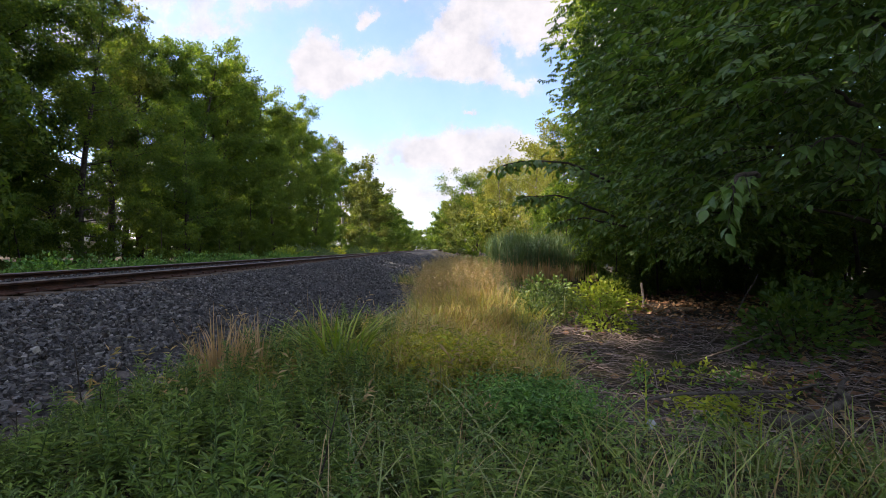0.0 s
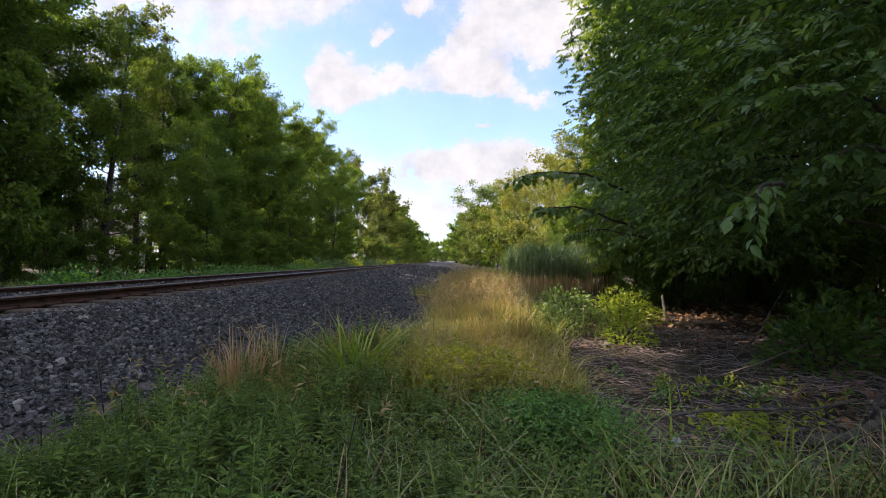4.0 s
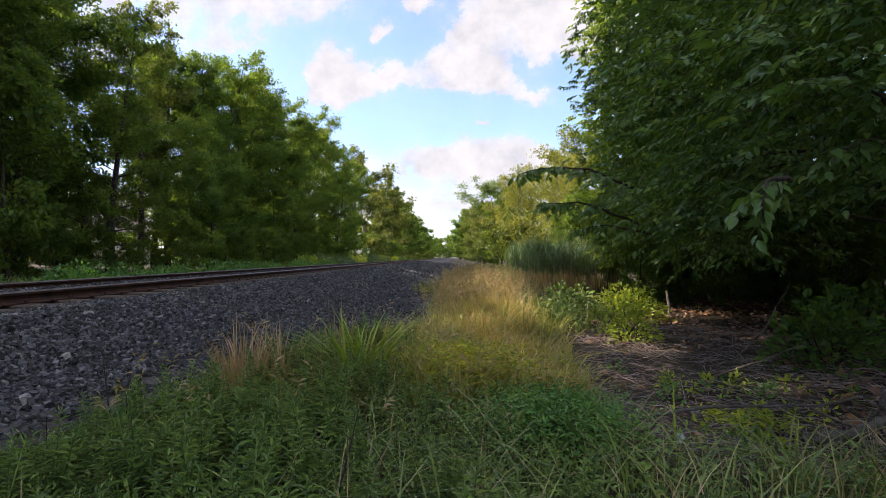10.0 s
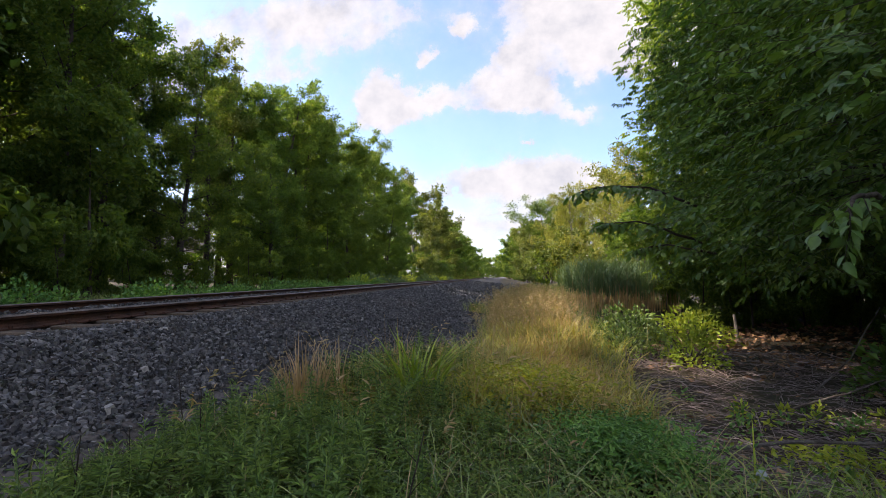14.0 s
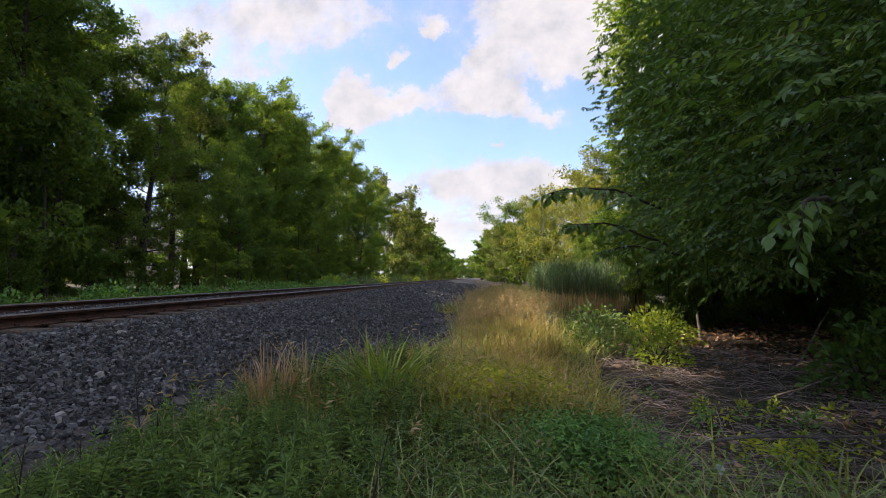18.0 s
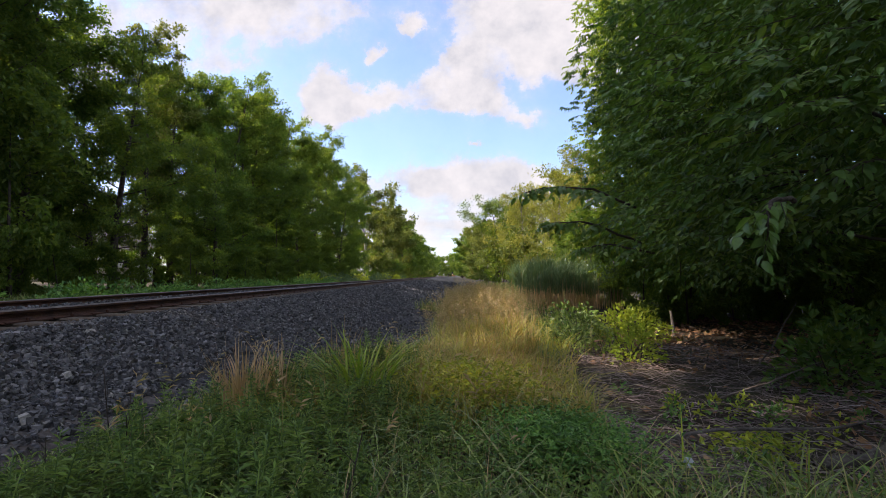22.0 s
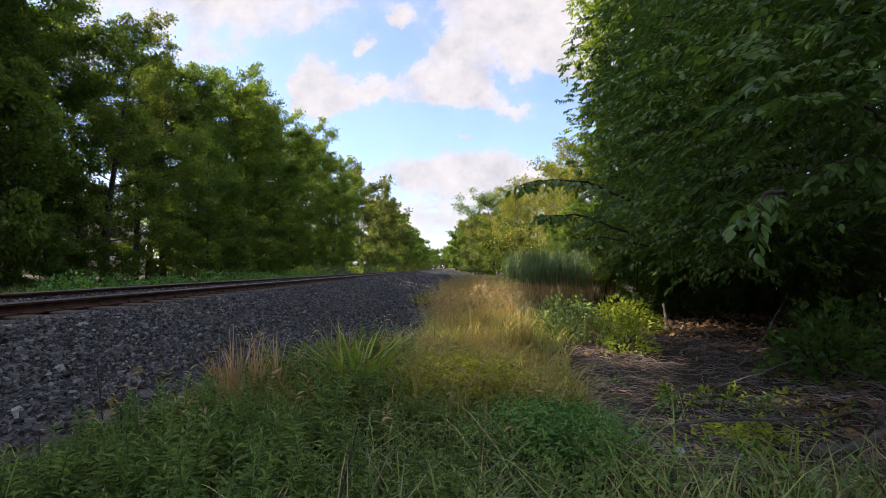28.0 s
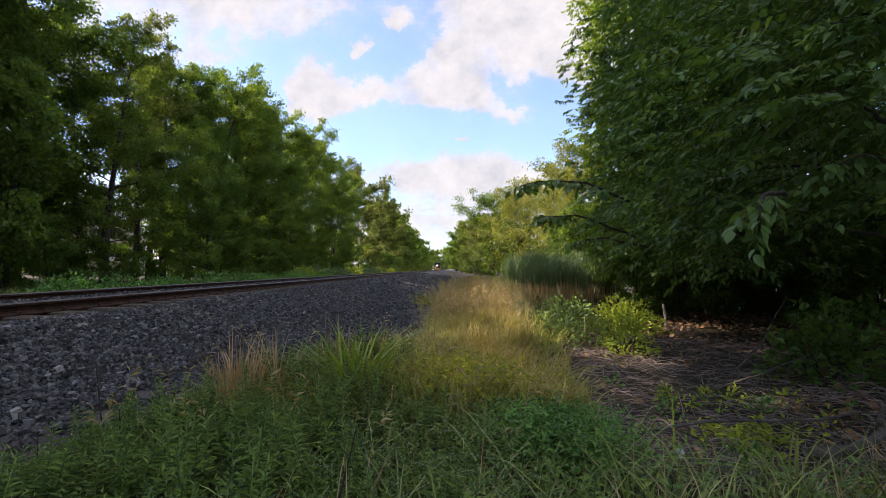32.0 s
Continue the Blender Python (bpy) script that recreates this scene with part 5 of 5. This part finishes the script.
# ---- clouds ----
def cloud_material():
    m = bpy.data.materials.new("cloud")
    m.use_nodes = True
    t = m.node_tree
    t.nodes.remove(t.nodes["Principled BSDF"])
    tc = t.nodes.new("ShaderNodeTexCoord")
    sep = t.nodes.new("ShaderNodeSeparateXYZ")
    t.links.new(tc.outputs["Object"], sep.inputs[0])

    def calc(op, a, b=0.0, c=0.0, clamp=False):
        n = t.nodes.new("ShaderNodeMath")
        n.operation, n.use_clamp = op, clamp
        for s, value in zip(n.inputs, (a, b, c)):
            if isinstance(value, (int, float)):
                s.default_value = value
            else:
                t.links.new(value, s)
        return n.outputs[0]

    # sideways and upward slope of each direction ahead
    ahead = calc("MAXIMUM", sep.outputs[1], 100.0)
    u, v = calc("DIVIDE", sep.outputs[0], ahead), calc("DIVIDE", sep.outputs[2], ahead)
    both = t.nodes.new("ShaderNodeCombineXYZ")
    t.links.new(u, both.inputs[0])
    t.links.new(v, both.inputs[1])
    warp = node(t, "TexNoise", Scale=9.0, Detail=9.0, Roughness=0.68)
    t.links.new(both.outputs[0], warp.inputs["Vector"])
    vec = t.nodes.new("ShaderNodeVectorMath")
    vec.operation = "MULTIPLY_ADD"
    t.links.new(warp.outputs["Color"], vec.inputs[0])
    vec.inputs[1].default_value = (0.16, 0.13, 0.0)
    off = t.nodes.new("ShaderNodeVectorMath")
    off.operation = "SUBTRACT"
    t.links.new(both.outputs[0], off.inputs[0])
    off.inputs[1].default_value = (0.08, 0.065, 0.0)
    t.links.new(off.outputs[0], vec.inputs[2])
    ws = t.nodes.new("ShaderNodeSeparateXYZ")
    t.links.new(vec.outputs[0], ws.inputs[0])
    total = None
    for cu, cv, ru, rv, amount in CLOUDS:
        a = calc("MULTIPLY", calc("SUBTRACT", ws.outputs[0], cu), 1 / ru)
        b = calc("MULTIPLY", calc("SUBTRACT", ws.outputs[1], cv), 1 / rv)
        r = calc("ADD", calc("MULTIPLY", a, a), calc("MULTIPLY", b, b))
        g = calc("MULTIPLY", calc("POWER", 2.0, calc("MULTIPLY", r, -1.7)), amount)
        total = g if total is None else calc("ADD", total, g)
    fluff = node(t, "TexNoise", Scale=11.0, Detail=9.0, Roughness=0.62)
    t.links.new(both.outputs[0], fluff.inputs["Vector"])
    total = calc("ADD", total, calc("MULTIPLY", calc("SUBTRACT", fluff.outputs["Fac"], 0.5), 1.5))
    # unseen cloud added overhead and behind, its glow raising the ambient light
    wide = node(t, "TexNoise", Scale=0.0011, Detail=9.0, Roughness=0.6)
    t.links.new(tc.outputs["Object"], wide.inputs["Vector"])
    outside = calc("MAXIMUM", calc("MULTIPLY_ADD", calc("ABSOLUTE", u), 2.0, -2.2), calc("MULTIPLY_ADD", v, 4.0, -2.4))
    outside = calc("MULTIPLY", outside, 1.0, clamp=True)
    total = calc("ADD", total, calc("MULTIPLY", outside, calc("MULTIPLY_ADD", wide.outputs["Fac"], 5.0, -1.9)))
    # cover cleared round the unseen sun, so the dome doesn't block its lamp
    near_sun = t.nodes.new("ShaderNodeVectorMath")
    near_sun.operation = "DOT_PRODUCT"
    t.links.new(tc.outputs["Object"], near_sun.inputs[0])
    near_sun.inputs[1].default_value = SUN_WAY / DOME_R
    gap = calc("MULTIPLY_ADD", near_sun.outputs["Value"], 6.0, -4.9, clamp=True)
    # streaks towards the horizon
    streak = node(t, "TexNoise", Scale=3.0, Detail=5.0, Roughness=0.55)
    mp = t.nodes.new("ShaderNodeMapping")
    mp.inputs["Scale"].default_value = (1.0, 9.0, 1.0)
    t.links.new(both.outputs[0], mp.inputs["Vector"])
    t.links.new(mp.outputs[0], streak.inputs["Vector"])
    low = calc("SUBTRACT", 1.0, calc("MULTIPLY", calc("ABSOLUTE", calc("SUBTRACT", v, 0.06)), 6.5), clamp=True)
    total = calc("ADD", total, calc("MULTIPLY", low, calc("MULTIPLY_ADD", streak.outputs["Fac"], 1.5, 0.0)))

    total = calc("MULTIPLY_ADD", gap, -6.0, total)

    def step(low, high, top):
        n = t.nodes.new("ShaderNodeMapRange")
        n.interpolation_type = "SMOOTHSTEP"
        for k, val in (("From Min", low), ("From Max", high), ("To Min", 0.0), ("To Max", top)):
            n.inputs[k].default_value = val
        t.links.new(total, n.inputs["Value"])
        return n.outputs[0]

    thick = calc("ADD", calc("ADD", step(0.1, 1.0, 0.50), step(0.42, 0.62, 0.34)), 0.13, clamp=True)
    lump = node(t, "TexNoise", Scale=10.0, Detail=8.0, Roughness=0.62)
    t.links.new(both.outputs[0], lump.inputs["Vector"])
    shade = ramp(t, lump.outputs["Fac"], [(0.32, (0.80, 0.82, 0.85)), (0.47, (1.0, 1.0, 0.99)), (0.60, (1.14, 1.12, 1.09))])
    em = t.nodes.new("ShaderNodeEmission")
    em.inputs["Strength"].default_value = CLOUD_LIGHT
    t.links.new(shade, em.inputs["Color"])
    tr = t.nodes.new("ShaderNodeBsdfTransparent")
    mix = t.nodes.new("ShaderNodeMixShader")
    t.links.new(thick, mix.inputs[0])
    t.links.new(tr.outputs[0], mix.inputs[1])
    t.links.new(em.outputs[0], mix.inputs[2])
    t.links.new(mix.outputs[0], t.nodes["Material Output"].inputs["Surface"])
    return m


CLOUD_LIGHT, DOME_R = 0.315, 4200
# each bank of cloud: sideways slope, upward slope, half width, half height, thickness
CLOUDS = [(-0.288, 0.361, 0.06, 0.05, 1.1), (-0.235, 0.331, 0.075, 0.05, 1.1), (-0.29, 0.31, 0.05, 0.03, 0.8), (-0.15, 0.34, 0.07, 0.03, 0.7),
          (0.02, 0.40, 0.05, 0.06, 1.0), (-0.005, 0.335, 0.09, 0.035, 0.9), (0.06, 0.34, 0.05, 0.03, 0.7), (-0.06, 0.38, 0.05, 0.025, 0.7),
          (-0.44, 0.52, 0.30, 0.07, 1.0), (-0.49, 0.42, 0.09, 0.03, 0.5), (-0.167, 0.437, 0.03, 0.022, 0.9), (-0.104, 0.493, 0.025, 0.02, 0.9),
          (0.14, 0.51, 0.18, 0.09, 1.2), (0.21, 0.43, 0.12, 0.06, 1.0), (0.15, 0.305, 0.09, 0.022, 0.6), (0.04, 0.244, 0.02, 0.01, 0.8),
          (0.06, 0.165, 0.16, 0.05, 1.2), (-0.03, 0.15, 0.12, 0.03, 0.7), (0.5, 0.5, 0.3, 0.2, 0.9), (-1.0, 0.4, 0.4, 0.15, 0.8)]


def cloud_layer():
    """A far dome of broken glowing cloud, centred on the viewpoint; its unseen parts add fill light."""
    a = np.radians(np.linspace(-180, 180, 97))
    e = np.radians(np.linspace(-1.5, 90, 32))
    ga, ge = np.meshgrid(a, e)
    r = DOME_R
    v = np.stack([r * np.sin(ga) * np.cos(ge), r * np.cos(ga) * np.cos(ge), r * np.sin(ge)], -1).reshape(-1, 3)
    n, m = len(e), len(a)
    i, j = np.meshgrid(np.arange(n - 1), np.arange(m - 1), indexing="ij")
    q = np.stack([i * m + j, i * m + j + 1, (i + 1) * m + j + 1, (i + 1) * m + j], -1).reshape(-1, 4)
    ob = piece("cloud_layer", mesh_of("cloud_layer", v, q, cloud_material(), True))
    return tagged(ob, "drifting white fair-weather clouds in a pale blue sky", "clouds", kind="structure")


CLOUD_DOME = cloud_layer()


# ---- the train ----
def locomotive():
    ob = tagged(new("locomotive"), "dark diesel locomotive with bright headlights coming down the track", "locomotive")
    hull, black, steel = plain("loco_paint", (0.03, 0.03, 0.035), 0.4), plain("loco_frame", (0.02, 0.02, 0.02), 0.6), plain("loco_steel", (0.2, 0.18, 0.17), 0.4, 0.8)
    lamp, stripe = plain("headlight_glow", (1.0, 0.62, 0.28), 0.3, 0, 9.0), plain("loco_stripe", (0.45, 0.20, 0.05), 0.5)
    piece("frame", box(3.0, 20, 0.45, black, "frame", 0.04), ob, at=pose(0, 10, 1.25))
    piece("hood", box(2.0, 13.5, 2.4, hull, "hood", 0.12), ob, at=pose(0, 13, 2.7))
    cab = piece("cab", box(3.0, 2.8, 2.7, hull, "cab", 0.18), ob, at=pose(0, 4.2, 2.85))
    for x in (-0.75, 0.75):
        piece("window", box(1.1, 0.05, 0.7, PANE, "window"), cab, at=pose(x, -1.41, 0.75))
    piece("nose", box(2.2, 2.6, 1.6, hull, "nose", 0.25), ob, at=pose(0, 1.6, 2.3))
    piece("pilot", box(3.0, 0.25, 0.75, stripe, "pilot", 0.05), ob, "orange-brown pilot plate", at=pose(0, 0.0, 0.75))
    for x, z in ((-1.0, 1.5), (1.0, 1.5), (-0.17, 2.55), (0.17, 2.55)):
        bm = bmesh.new()
        bmesh.ops.create_cone(bm, cap_ends=True, segments=16, radius1=0.09 if z < 2 else 0.14, radius2=0.08 if z < 2 else 0.13, depth=0.14)
        me = bpy.data.meshes.new("headlight")
        bm.to_mesh(me)
        bm.free()
        me.materials.append(lamp)
        piece("headlight", me, ob, "glowing headlight", at=pose(x, -0.16 if z < 2 else 0.27, z, 90))
    for y in (3.0, 4.9, 6.8, 13.6, 15.5, 17.4):
        for x in (-0.76, 0.76):
            bm = bmesh.new()
            bmesh.ops.create_cone(bm, cap_ends=True, segments=20, radius1=0.5, radius2=0.5, depth=0.13)
            me = bpy.data.meshes.new("wheel")
            bm.to_mesh(me)
            bm.free()
            me.materials.append(steel)
            piece("wheel", me, ob, at=pose(x, y, 0.5, 0, 90, 0))
    piece("fuel_tank", box(2.6, 4.6, 0.8, black, "fuel_tank", 0.1), ob, at=pose(0, 10.2, 0.8))
    return ob


LOCO = locomotive()


def motions():
    # clouds drift slowly to the left and sink a little
    rows = []
    for t, da, de in ((0.0, 2.75, 0.45), (11.5, 1.68, 0.22), (22.0, 0.70, 0.10), (29.0, 0.0, 0.0), (32.0, -0.25, -0.14)):
        rows.append((t, pose(0, 0, EYE, 2.48 + de, 0.35, -da)))
    walk(CLOUD_DOME, rows)
    # the train runs in along the bend at about 20 metres a second
    rows = []
    for t in range(0, 33, 4):
        y = 250 + (32 - t) * 20
        slope = math.degrees(math.atan((y + 10 - 80) / 7000)) if y > 70 else 0.0
        rows.append((float(t), pose(TRACK_X + float(bend(y)), y, RAIL_TOP_Z, 0, 0, -slope)))
    walk(LOCO, rows)


motions()
